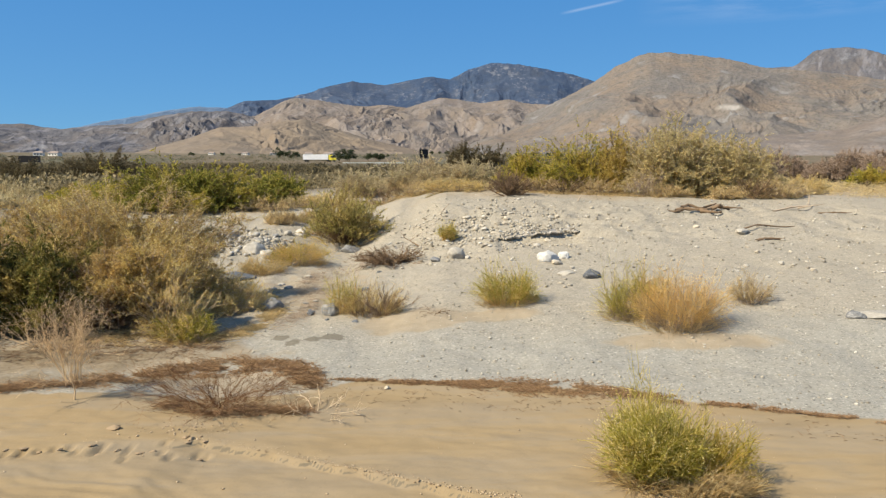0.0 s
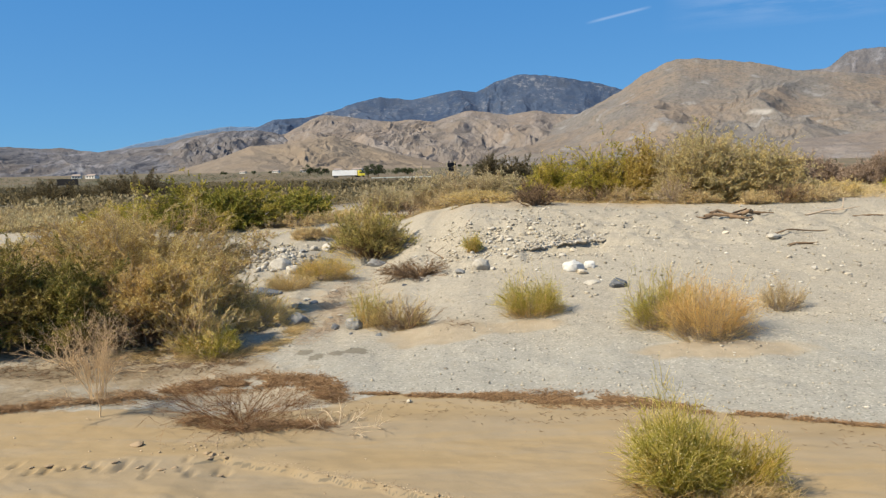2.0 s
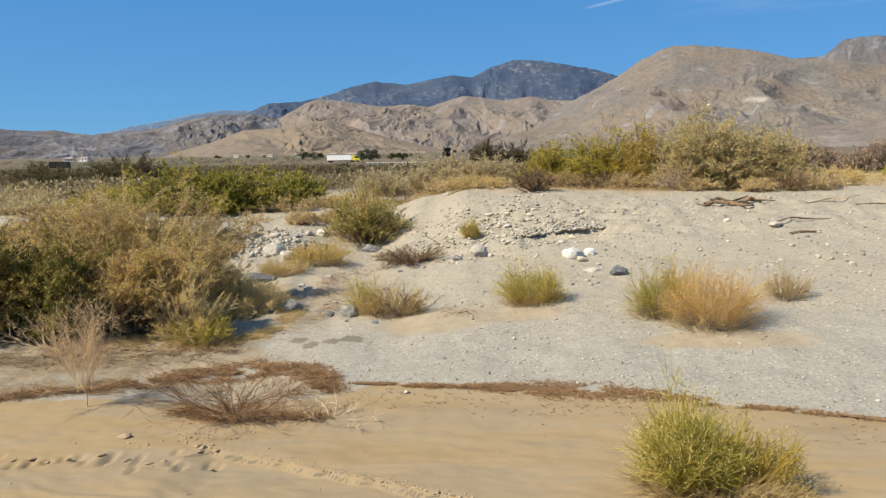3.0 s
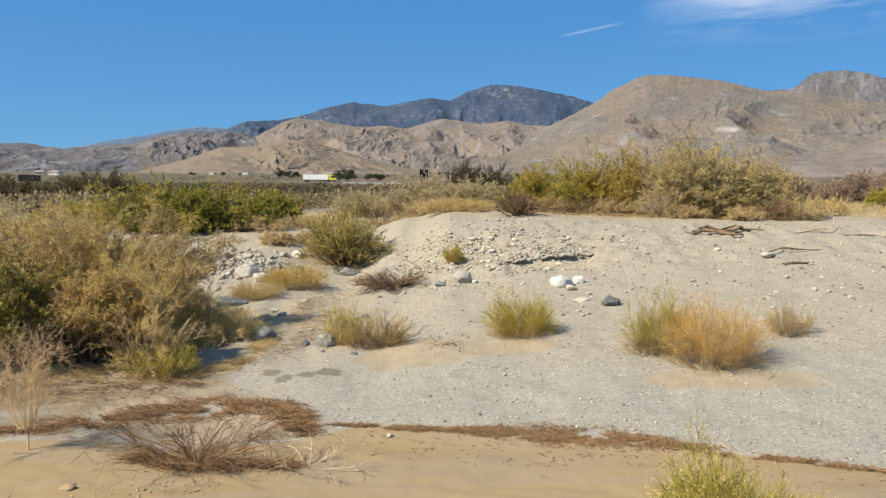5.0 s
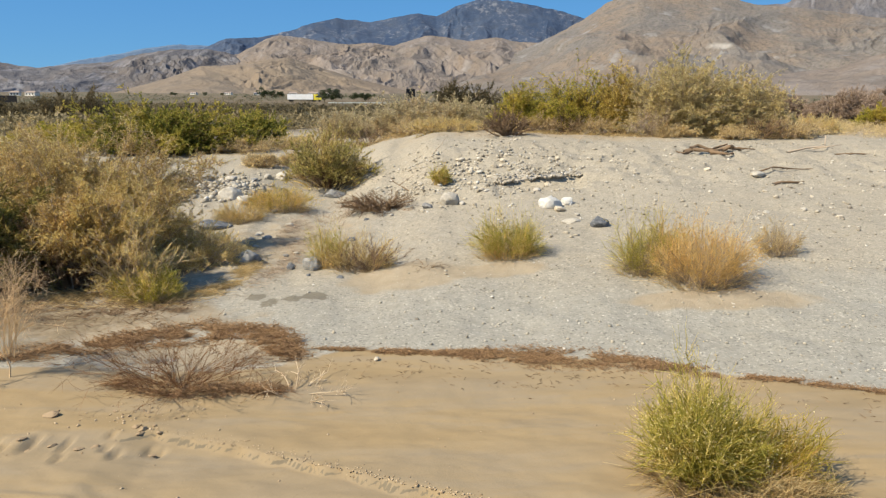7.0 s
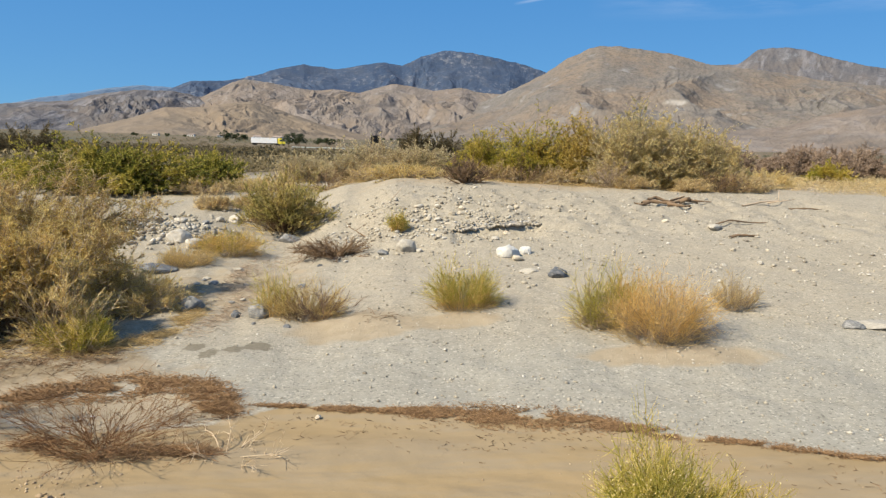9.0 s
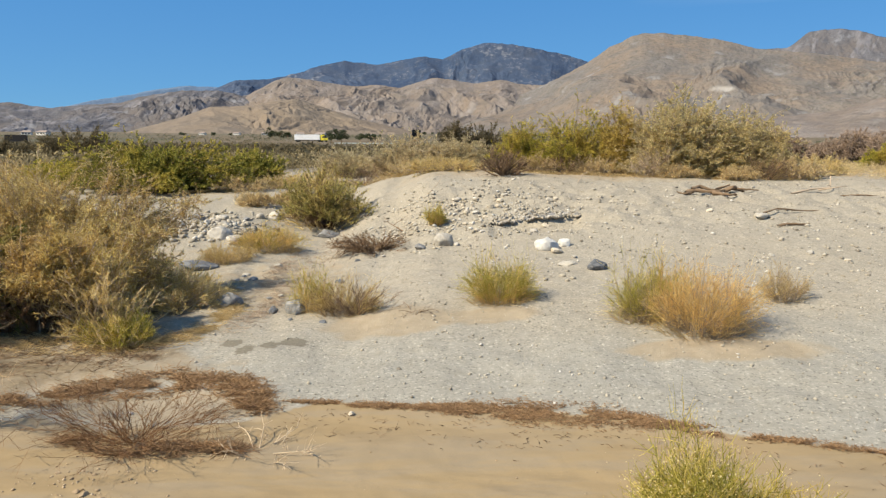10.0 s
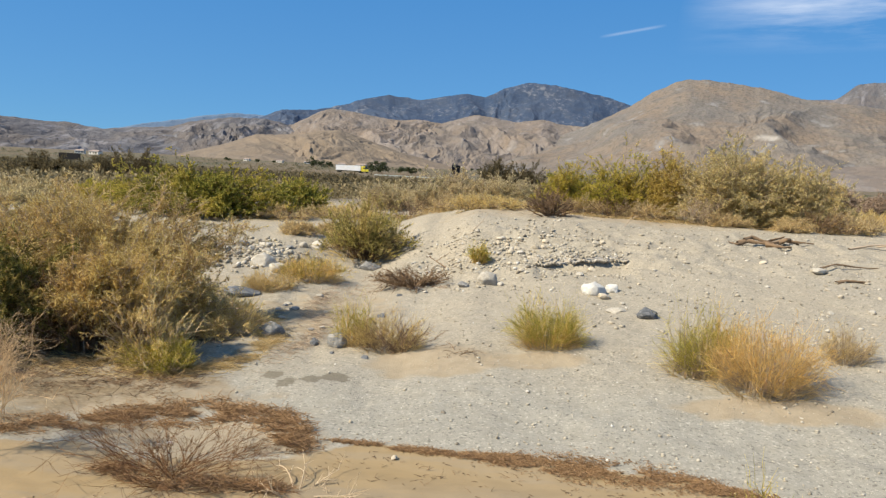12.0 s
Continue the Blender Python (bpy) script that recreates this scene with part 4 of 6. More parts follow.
def tuft(name, x, y, rx, ry, h, mat, label, category="tuft", group="", seed=1, stems=240, fine=14, spray=0.28, thick=0.0024, hair=0.0013, wood=None, core=0.55, open_top=0.85,
         lean=(0, 0), skirt=0, seeds=0, wisps=0):
    """A broom of thin curved stems from one foot, each feathering out into fine stalks, with straw lying round it."""
    rng = np.random.default_rng(seed)
    top = thing(name, x, y, None, label, category, group)
    g0 = ground_at(x, y)
    a, u = rng.uniform(0, 2 * np.pi, stems), np.sqrt(rng.uniform(0, 1, stems))
    lobes = 1 + 0.38 * fbm(np.cos(a) * 1.3 + seed, np.sin(a) * 1.3 + u, 3, seed)
    fr = core * np.sqrt(rng.uniform(0, 1, stems))
    foot = np.stack([rx * fr * np.cos(a), ry * fr * np.sin(a), np.zeros(stems)], -1)
    foot[:, 2] = height(foot[:, 0] + x, foot[:, 1] + y) - g0 - 0.015
    tz = h * np.sqrt(np.maximum(1 - open_top * u * u, 0.05)) * lobes * np.clip(rng.normal(0.76, 0.22, stems), 0.2, 1.15)
    tip = np.stack([rx * u * lobes * np.cos(a) + lean[0] * tz, ry * u * lobes * np.sin(a) + lean[1] * tz, tz], -1)
    tip[:, 2] = np.maximum(tip[:, 2], height(tip[:, 0] + x, tip[:, 1] + y) - g0 + 0.015)
    mid = foot * 0.5 + tip * 0.5 + np.stack([np.zeros(stems), np.zeros(stems), 0.14 * h * u], -1) + rng.normal(0, 0.05 * h, (stems, 3))
    v, f = tubes(curve(foot, mid, tip, 6), rng.uniform(0.6, 1.2, stems) * thick)
    part("branchwork", mesh_from("branchwork", v, f), wood or TAWNY, top)
    n = stems * fine
    wh = rng.integers(0, stems, n)
    t = (rng.uniform(0.12, 1, n) ** 0.75)[:, None]
    at = foot[wh] * (1 - t) ** 2 + 2 * mid[wh] * t * (1 - t) + tip[wh] * t ** 2
    along = unit(2 * (1 - t) * (mid[wh] - foot[wh]) + 2 * t * (tip[wh] - mid[wh]))
    w = unit(along * 0.75 + rng.normal(0, 0.52, (n, 3)) + (0, 0, 0.08))
    ln = h * spray * rng.uniform(0.35, 1.25, n)
    end = at + w * ln[:, None]
    end[:, 2] = np.maximum(end[:, 2], height(end[:, 0] + x, end[:, 1] + y) - g0 + 0.006)
    v, f = tubes(curve(at, (at + end) / 2 + rng.normal(0, 0.08, (n, 3)) * ln[:, None], end, 3), rng.uniform(0.7, 1.3, n) * hair)
    if wisps:
        o = np.argsort(-end[:, 2])[:max(4 * wisps, 4)][rng.permutation(max(4 * wisps, 4))[:wisps]]
        e2 = end[o] + unit(w[o] + (0, 0, 0.6)) * (h * rng.uniform(0.12, 0.3, wisps))[:, None]
        v2, f2 = tubes(curve(end[o], (end[o] + e2) / 2 + rng.normal(0, 0.008, (wisps, 3)), e2, 3), np.full(wisps, hair * 0.8))
        v, f = np.concatenate([v, v2]), np.concatenate([f, f2 + len(v)])
    part("crown", mesh_from("crown", v, f), mat, top)
    if seeds:
        pick = rng.choice(np.argsort(-(end[:, 2] + 0.5 * np.hypot(end[:, 0], end[:, 1])))[: max(n // 2, 1)], seeds)
        v, f = leaves(rng, end[pick] + rng.normal(0, 0.012, (seeds, 3)), unit(rng.normal(0, 1, (seeds, 3)) + (0, 0, 0.5)), np.full(seeds, 0.008), np.full(seeds, 0.006))
        tagged(part("seed_spray", mesh_from("seed_spray", v, f), SEEDS, top, "tiny pale straw-coloured seed heads"), kind="stuff")
    if skirt:
        a2, r2 = rng.uniform(0, 2 * np.pi, skirt), np.sqrt(rng.uniform(0, 1, skirt))
        fx, fy = rx * 0.75 * r2 * np.cos(a2), ry * 0.75 * r2 * np.sin(a2)
        at = np.stack([fx, fy, height(fx + x, fy + y) - g0], -1)
        a3 = a2 + rng.normal(0, 0.7, skirt)
        e = at + unit(np.stack([np.cos(a3), np.sin(a3), rng.uniform(0.05, 0.8, skirt)], -1)) * (h * 0.5 * rng.uniform(0.3, 1.1, skirt))[:, None]
        e[:, 2] = np.maximum(e[:, 2], height(e[:, 0] + x, e[:, 1] + y) - g0 + 0.004)
        v, f = tubes(curve(at, (at + e) / 2 + (0, 0, 0.04 * h), e, 3), rng.uniform(0.7, 1.3, skirt) * hair * 1.2)
        part("dry_skirt", mesh_from("dry_skirt", v, f), DULL_STRAW, top, "dry straw-coloured blades at the foot")
    return top


# large bushes beside the wash
shrub("golden_bush", -3.7, 7.75, 1.45, 1.05, 1.08, GOLD, "large golden dry bush with twiggy grey stems beside the wash", "bush", seed=5, stems=560, twigs=13, blades=20, leaf=0.042, wide=0.0052, twig=0.17, wood=GREY_TWIG, lump=0.45, upright=0.02, bare=0.5, low=0.5, spread=1.25)
shrub("golden_bush", -2.85, 7.35, 0.62, 0.7, 0.84, GOLD, "rounded golden dry bush at the gully's edge", "bush", seed=6, stems=220, twigs=12, blades=17, leaf=0.042, wide=0.0052, twig=0.15, wood=GREY_TWIG, lump=0.4, upright=0.02, bare=0.25, spread=1.25, low=0.1)
shrub("green_bush", -3.75, 6.45, 0.7, 0.5, 0.9, SHADED_GREEN, "green bush with shade-darkened leaves among dry golden brush", "bush", seed=7, stems=300, twigs=11, blades=20, leaf=0.05, wide=0.009, twig=0.14, wood=BROWN_TWIG, lump=0.6, upright=0.1, bare=0.35, low=0.12, spread=1.1)
shrub("golden_bush", -5.8, 7.6, 1.5, 1.2, 0.86, GOLD, "wide golden dry bush further along the bank", "bush", seed=8, stems=420, twigs=11, blades=18, leaf=0.05, wide=0.008, twig=0.17, wood=GREY_TWIG, upright=0.02, bare=0.2, spread=1.25)
shrub("green_bush", -4.7, 6.3, 0.95, 0.6, 1.04, SHADED_GREEN, "dark green bush, leaves darkened further for shade, among dry golden brush", "bush", seed=49, stems=300, twigs=11, blades=16, leaf=0.05, wide=0.009, twig=0.15, wood=BROWN_TWIG, lump=0.6, upright=0.1, spread=1.1, bare=0.35, low=0.12)
shrub("rusty_bush", -2.95, 6.55, 0.66, 0.5, 0.8, RUST, "low rusty-brown dry bush with bare lower stems", "bush", seed=9, stems=260, twigs=10, blades=14, leaf=0.045, wide=0.006, twig=0.13, wood=GREY_TWIG, upright=0.02, bare=0.6, low=0.5, spread=1.25)
shrub("pale_shrub", -2.52, 6.36, 0.44, 0.34, 0.60, STRAW, "pale straw-coloured feathery shrub", seed=10, stems=120, twigs=9, blades=10, leaf=0.04, wide=0.005, twig=0.14, upright=0.4, wood=PALE_TWIG)
tuft("yellow_green_shrub", -2.28, 6.15, 0.3, 0.22, 0.28, BRUSH_GREEN, "small yellow-green shrub at the bush's foot", "shrub", seed=11, stems=190, fine=12, skirt=300, hair=0.0018, wood=PALE_TWIG)
bare_shrub("dead_shrub", -3.1, 6.45, 0.62, 0.4, 0.62, BROWN_TWIG, "tangle of dead grey twigs under the bushes", seed=12, stems=80, fork=9, fine=4, thick=0.006)
bare_shrub("dead_shrub", -3.55, 5.95, 0.5, 0.3, 0.42, WEED_TWIG, "bleached dead twigs before the dark bushes", seed=50, stems=15, fork=7, fine=4, thick=0.0045)
bare_shrub("dead_shrub", -3.3, 6.42, 0.5, 0.3, 0.72, RED_TWIG, "dead grey twigs at the bush's foot", seed=51, stems=34, fork=8, fine=4, thick=0.005)
shrub("straw_shrub", -2.3, 7.45, 0.36, 0.45, 0.3, STRAW, "low straw-coloured brush fallen beside the golden bush", seed=52, stems=110, twigs=9, blades=8, leaf=0.06, wide=0.005, twig=0.14, wood=PALE_TWIG, straw=260)
bare_shrub("dead_twig", -0.12, 6.72, 0.24, 0.12, 0.05, BROWN_TWIG, "dead brown twig lying on a silt mound", seed=53, stems=7, fork=5, fine=3, thick=0.005, category="twig", upright=0.0)
bare_shrub("dead_shrub", -4.9, 6.1, 0.8, 0.5, 0.55, BROWN_TWIG, "tangle of dead grey twigs under the bushes", seed=13, stems=40, fork=8, fine=4, thick=0.006)

# bushes behind the bank
shrub("olive_bush", -1.68, 11.9, 0.78, 0.6, 0.92, DARK_OLIVE, "olive-green bush at the head of the gully", "bush", seed=14, stems=220, twigs=10, blades=9, leaf=0.045, wide=0.012, twig=0.2, upright=0.55, straw=200, wood=BROWN_TWIG, bare=0.15)
shrub("green_bush", -5.3, 14.8, 1.7, 0.95, 0.92, LEAFY, "broad green bush with yellowing tops on the bank", "bush", seed=15, stems=520, twigs=11, blades=13, leaf=0.055, wide=0.02, twig=0.13, lump=0.5, low=0.04, upright=0.15, bare=0.15)
shrub("green_bush", -3.85, 16.2, 0.8, 0.7, 0.74, LEAFY, "green bush beside a broad green bush", "bush", seed=16, stems=240, twigs=10, blades=12, leaf=0.055, wide=0.02, twig=0.13, low=0.04, upright=0.15, lump=0.5, bare=0.15)
shrub("yellow_green_bush", -8.3, 16.6, 1.1, 0.9, 0.48, FRESH, "yellow-green bush on the far bank", "bush", seed=17, stems=180, twigs=9, blades=10, leaf=0.06, wide=0.02, twig=0.14, upright=0.15, bare=0.15)
shrub("sage_bush", -9.9, 15.6, 1.1, 0.8, 0.28, SAGE, "low grey-green bush on the far bank", "bush", seed=140, stems=180, twigs=9, blades=9, leaf=0.06, wide=0.014, twig=0.14, wood=GREY_TWIG)
shrub("sage_bush", -11.8, 18.5, 1.5, 1.0, 0.36, SAGE, "low grey-green bush on the far bank", "bush", seed=141, stems=200, twigs=9, blades=9, leaf=0.07, wide=0.016, twig=0.15, wood=GREY_TWIG)
shrub("golden_bush", -7.4, 13.6, 0.9, 0.7, 0.36, GOLD, "low golden dry bush on the far bank", "bush", seed=142, stems=180, twigs=9, blades=10, leaf=0.05, wide=0.011, twig=0.14, wood=GREY_TWIG)
shrub("golden_bush", -6.6, 10.6, 1.2, 1.0, 0.5, GOLD, "golden dry bush behind a larger one", "bush", seed=143, stems=240, twigs=10, blades=11, leaf=0.05, wide=0.010, twig=0.15, wood=GREY_TWIG)
shrub("sage_bush", -0.55, 16.0, 1.1, 0.9, 0.88, SAGE, "grey-green brittle bush behind the bank", "bush", seed=18, stems=240, twigs=10, blades=10, leaf=0.05, wide=0.014, twig=0.13, wood=GREY_TWIG, straw=300, upright=0.02, bare=0.15, spread=1.25)
shrub("sage_bush", 0.5, 15.4, 0.9, 0.8, 0.7, SAGE, "grey-green brittle bush behind the bank", "bush", seed=19, stems=240, twigs=10, blades=10, leaf=0.05, wide=0.014, twig=0.13, wood=GREY_TWIG, straw=200, upright=0.02, bare=0.15, spread=1.25)
shrub("sage_bush", -2.0, 17.6, 0.9, 0.8, 0.62, SAGE, "low dry grey-green bush behind the bank", "bush", seed=20, stems=240, twigs=9, blades=9, leaf=0.05, wide=0.014, twig=0.13, wood=GREY_TWIG, straw=250, upright=0.2, bare=0.15)
shrub("yellow_green_bush", 1.75, 14.3, 0.8, 0.6, 0.88, FRESH, "yellow-green bush on top of the bank", "bush", seed=21, stems=330, twigs=10, blades=11, leaf=0.042, wide=0.011, twig=0.13, upright=0.08, spread=1.2, lump=0.5, straw=150, bare=0.15)
shrub("yellow_green_bush", 2.7, 14.1, 0.95, 0.7, 1.18, FRESH, "yellow-green bush on top of the bank", "bush", seed=22, stems=330, twigs=10, blades=12, leaf=0.042, wide=0.011, twig=0.13, upright=0.08, spread=1.2, lump=0.5, straw=150, bare=0.15)
shrub("orange_bush", 3.4, 13.8, 0.45, 0.45, 1.2, ORANGE, "orange-brown bush between green and olive bushes", "bush", seed=23, stems=240, twigs=10, blades=12, leaf=0.042, wide=0.011, twig=0.12, upright=0.2, spread=1.2, bare=0.15)
shrub("olive_bush", 4.4, 13.5, 1.45, 1.0, 1.4, OLIVE, "large domed olive and straw-coloured bush on the bank", "bush", seed=24, stems=640, twigs=12, blades=20, leaf=0.038, wide=0.0095, twig=0.13, lump=0.2, low=0.04, straw=350, wood=GREY_TWIG, upright=0.02, bare=0.15, spread=1.25)
shrub("olive_bush", 5.5, 13.5, 1.15, 0.8, 1.25, OLIVE, "domed dry bush leaning on a larger one", "bush", seed=25, stems=380, twigs=11, blades=18, leaf=0.038, wide=0.0095, twig=0.13, lump=0.2, low=0.04, straw=250, wood=GREY_TWIG, upright=0.02, bare=0.15, spread=1.25)
bare_shrub("dead_shrub", 1.2, 12.5, 0.40, 0.32, 0.46, BROWN_TWIG, "dead brown shrub with bent roots on the bank's rim", seed=26, stems=44, fork=9, fine=5, thick=0.015)

# tufts on the slope
TUFTS = "dry tufts on the slope"
tuft("tuft", 0.66, 6.98, 0.34, 0.28, 0.36, BRUSH_GREEN, "green and tawny tuft on the gravel slope", "tuft", TUFTS, seed=30, stems=260, fine=11, skirt=420, wisps=30, spray=0.34)
tuft("tuft", 1.72, 6.42, 0.27, 0.25, 0.45, BRUSH_GREEN, "green and tawny upright tuft joined to a larger one", "tuft", TUFTS, seed=31, stems=190, fine=11, skirt=160, wisps=20, wood=GREY_TWIG)
tuft("tuft", 1.95, 6.55, 0.2, 0.2, 0.40, TUFT_GREEN, "yellow-green tuft growing between two larger ones", "tuft", TUFTS, seed=231, stems=130, fine=11, wisps=16)
tuft("tuft", 2.10, 6.12, 0.44, 0.36, 0.46, TAWNY, "large tawny dry tuft with grey lower stems", "tuft", TUFTS, seed=32, stems=330, fine=13, wood=GREY_TWIG, skirt=520, hair=0.0012)
tuft("tuft", 3.06, 6.85, 0.22, 0.18, 0.27, DULL_STRAW, "small pale dry tuft on the slope", "tuft", TUFTS, seed=33, stems=120, fine=12, wood=GREY_TWIG, skirt=60, hair=0.0012)
tuft("tuft", -0.72, 7.02, 0.40, 0.28, 0.30, STRAW, "straw-coloured tuft with dead brown stems on a silt mound", "tuft", TUFTS, seed=34, stems=170, fine=12, wood=BROWN_TWIG, skirt=260, lean=(0.25, 0), wisps=20)
tuft("tuft", -1.02, 7.15, 0.22, 0.18, 0.38, BRUSH_GREEN, "small green tuft beside a straw-coloured one", "tuft", TUFTS, seed=35, stems=100, fine=11, skirt=60, wisps=12)
bare_shrub("dead_shrub", -0.6, 6.88, 0.4, 0.22, 0.27, BROWN_TWIG, "dead dark twigs in a straw-coloured tuft", seed=36, stems=26, fork=6, fine=3, thick=0.005)
tuft("tuft", 0.08, 10.35, 0.19, 0.16, 0.25, BRUSH_GREEN, "small green tuft on the stony bank", "tuft", TUFTS, seed=37, stems=150, fine=10, hair=0.0016, wisps=10)
tuft("tuft", -2.15, 10.3, 0.55, 0.42, 0.29, TUFT_GREEN, "green-topped straw tuft below a row of stones", "tuft", TUFTS, seed=38, stems=330, fine=12, skirt=620, hair=0.0018, wood=PALE_TWIG)
tuft("tuft", -2.5, 9.6, 0.38, 0.3, 0.26, STRAW, "low straw tuft in the gully", "tuft", TUFTS, seed=39, stems=200, fine=11, skirt=320, hair=0.0017, wood=PALE_TWIG)
bare_shrub("dead_branch_heap", -0.72, 9.8, 0.6, 0.35, 0.22, BROWN_TWIG, "heap of brown dead branches at the foot of the bank", seed=40, stems=60, fork=7, fine=4, thick=0.011, category="dead branches", upright=0.0)

# the mud flat
tuft("green_brush", 1.10, 3.42, 0.29, 0.25, 0.43, BRUSH_GREEN, "fresh green brush with pale seed heads standing in the mud", "shrub", seed=41, stems=330, fine=15, spray=0.26, thick=0.0026, hair=0.0016, wood=BRUSH_GREEN, core=0.4,
     seeds=2600, skirt=700, wisps=14, open_top=0.8, lean=(-0.12, 0))
tuft("green_brush", 1.34, 3.4, 0.2, 0.2, 0.27, FRESH, "low bright green brush leaning away from a taller one", "shrub", seed=241, stems=170, fine=13, spray=0.3, thick=0.0024, hair=0.0016, wood=TAWNY, core=0.4, seeds=300, skirt=260, lean=(0.45, 0))
tuft("dry_grass", 1.30, 3.24, 0.26, 0.14, 0.13, DULL_STRAW, "dry straw lying at the foot of green brush", "grass", seed=242, stems=260, fine=6, spray=0.5, hair=0.0016, wood=DULL_STRAW, core=0.7, lean=(0.9, -0.2))
bare_shrub("dead_twig", 1.52, 3.46, 0.16, 0.12, 0.16, GREY_TWIG, "dead grey twigs in the lee of green brush", seed=243, stems=14, fork=7, fine=4, thick=0.0028, category="twig")
bare_shrub("dead_red_shrub", -1.49, 4.47, 0.68, 0.5, 0.23, RED_TWIG, "leafless reddish-brown shrub stranded on the mud", seed=42, stems=44, fork=9, fine=6, thick=0.0032, upright=0.12)
bare_shrub("dead_weed", -2.51, 4.58, 0.33, 0.28, 0.70, WEED_TWIG, "tall bleached dead weed with fine twiggy top", seed=43, stems=24, fork=11, fine=8, thick=0.003, trunk=0.16, upright=0.15, low=0.10)
bare_shrub("bleached_twig", -0.84, 4.36, 0.36, 0.30, 0.09, PALE_TWIG, "bleached branching twig lying on the mud", seed=44, stems=11, fork=6, fine=3, thick=0.0048, category="twig", upright=0.0)


shrub("yellow_green_shrub", 10.6, 17.5, 0.6, 0.5, 0.55, FRESH, "yellow-green shrub in dry grass on the bank", seed=45, stems=90, twigs=9, blades=10, leaf=0.06, wide=0.014, twig=0.14)
shrub("straw_shrub", 1.9, 13.75, 0.5, 0.35, 0.26, DULL_STRAW, "low dry straw-coloured brush at the foot of larger bushes", seed=160, stems=70, twigs=8, blades=8, leaf=0.06, wide=0.007, twig=0.13, wood=GREY_TWIG, straw=220)
shrub("straw_shrub", 2.9, 13.45, 0.5, 0.35, 0.24, DULL_STRAW, "low dry straw-coloured brush at the foot of larger bushes", seed=161, stems=70, twigs=8, blades=8, leaf=0.06, wide=0.007, twig=0.13, wood=GREY_TWIG, straw=220)
shrub("straw_shrub", 4.1, 12.75, 0.4, 0.25, 0.16, DULL_STRAW, "low dry straw-coloured brush at the foot of larger bushes", seed=162, stems=70, twigs=8, blades=8, leaf=0.06, wide=0.007, twig=0.13, wood=GREY_TWIG, straw=220)
shrub("straw_shrub", 5.1, 12.65, 0.35, 0.25, 0.16, DULL_STRAW, "low dry straw-coloured brush at the foot of larger bushes", seed=163, stems=70, twigs=8, blades=8, leaf=0.06, wide=0.007, twig=0.13, wood=GREY_TWIG, straw=220)
shrub("straw_shrub", 6.2, 12.9, 0.55, 0.39, 0.3, DULL_STRAW, "low dry straw-coloured brush at the foot of larger bushes", seed=164, stems=70, twigs=8, blades=8, leaf=0.06, wide=0.007, twig=0.13, wood=GREY_TWIG, straw=220)
shrub("straw_shrub", -0.4, 14.9, 0.5, 0.35, 0.28, DULL_STRAW, "low dry straw-coloured brush at the foot of larger bushes", seed=165, stems=70, twigs=8, blades=8, leaf=0.06, wide=0.007, twig=0.13, wood=GREY_TWIG, straw=220)
shrub("straw_shrub", -3.6, 14.6, 0.6, 0.42, 0.28, DULL_STRAW, "low dry straw-coloured brush at the foot of larger bushes", seed=166, stems=70, twigs=8, blades=8, leaf=0.06, wide=0.007, twig=0.13, wood=GREY_TWIG, straw=220)
shrub("straw_shrub", -2.9, 12.6, 0.35, 0.24, 0.16, DULL_STRAW, "low dry straw-coloured brush at the foot of larger bushes", seed=167, stems=70, twigs=8, blades=8, leaf=0.06, wide=0.007, twig=0.13, wood=GREY_TWIG, straw=220)
shrub("straw_shrub", -2.45, 13.0, 0.3, 0.21, 0.14, DULL_STRAW, "low dry straw-coloured brush at the foot of larger bushes", seed=168, stems=70, twigs=8, blades=8, leaf=0.06, wide=0.007, twig=0.13, wood=GREY_TWIG, straw=220)
bare_shrub("dead_shrub", 2.35, 13.5, 0.45, 0.32, 0.42, BROWN_TWIG, "dead brown twigs at the foot of green bushes", seed=180, stems=30, fork=8, fine=4, thick=0.006)
bare_shrub("dead_shrub", 3.75, 12.85, 0.5, 0.3, 0.5, GREY_TWIG, "dead brown twigs at the foot of green bushes", seed=181, stems=30, fork=8, fine=4, thick=0.006)
bare_shrub("dead_shrub", -1.3, 15.2, 0.5, 0.35, 0.45, BROWN_TWIG, "dead brown twigs at the foot of green bushes", seed=182, stems=30, fork=8, fine=4, thick=0.006)
bare_shrub("dead_shrub", 5.6, 12.75, 0.5, 0.3, 0.45, BROWN_TWIG, "dead brown twigs at the foot of green bushes", seed=183, stems=30, fork=8, fine=4, thick=0.006)
shrub("straw_shrub", 7.2, 14.2, 0.7, 0.5, 0.34, STRAW, "low straw-coloured shrub beside a large bush", seed=46, stems=120, twigs=9, blades=10, leaf=0.06, wide=0.006, twig=0.14, wood=PALE_TWIG, straw=300)
shrub("straw_shrub", 0.2, 13.9, 0.9, 0.4, 0.22, STRAW, "low dry straw along the rim of the bank", seed=47, stems=120, twigs=9, blades=8, leaf=0.06, wide=0.006, twig=0.14, wood=GREY_TWIG, straw=500)
shrub("straw_shrub", -2.6, 15.2, 0.9, 0.45, 0.26, STRAW, "low dry straw on the bank", seed=48, stems=120, twigs=9, blades=8, leaf=0.06, wide=0.006, twig=0.14, wood=GREY_TWIG, straw=500)


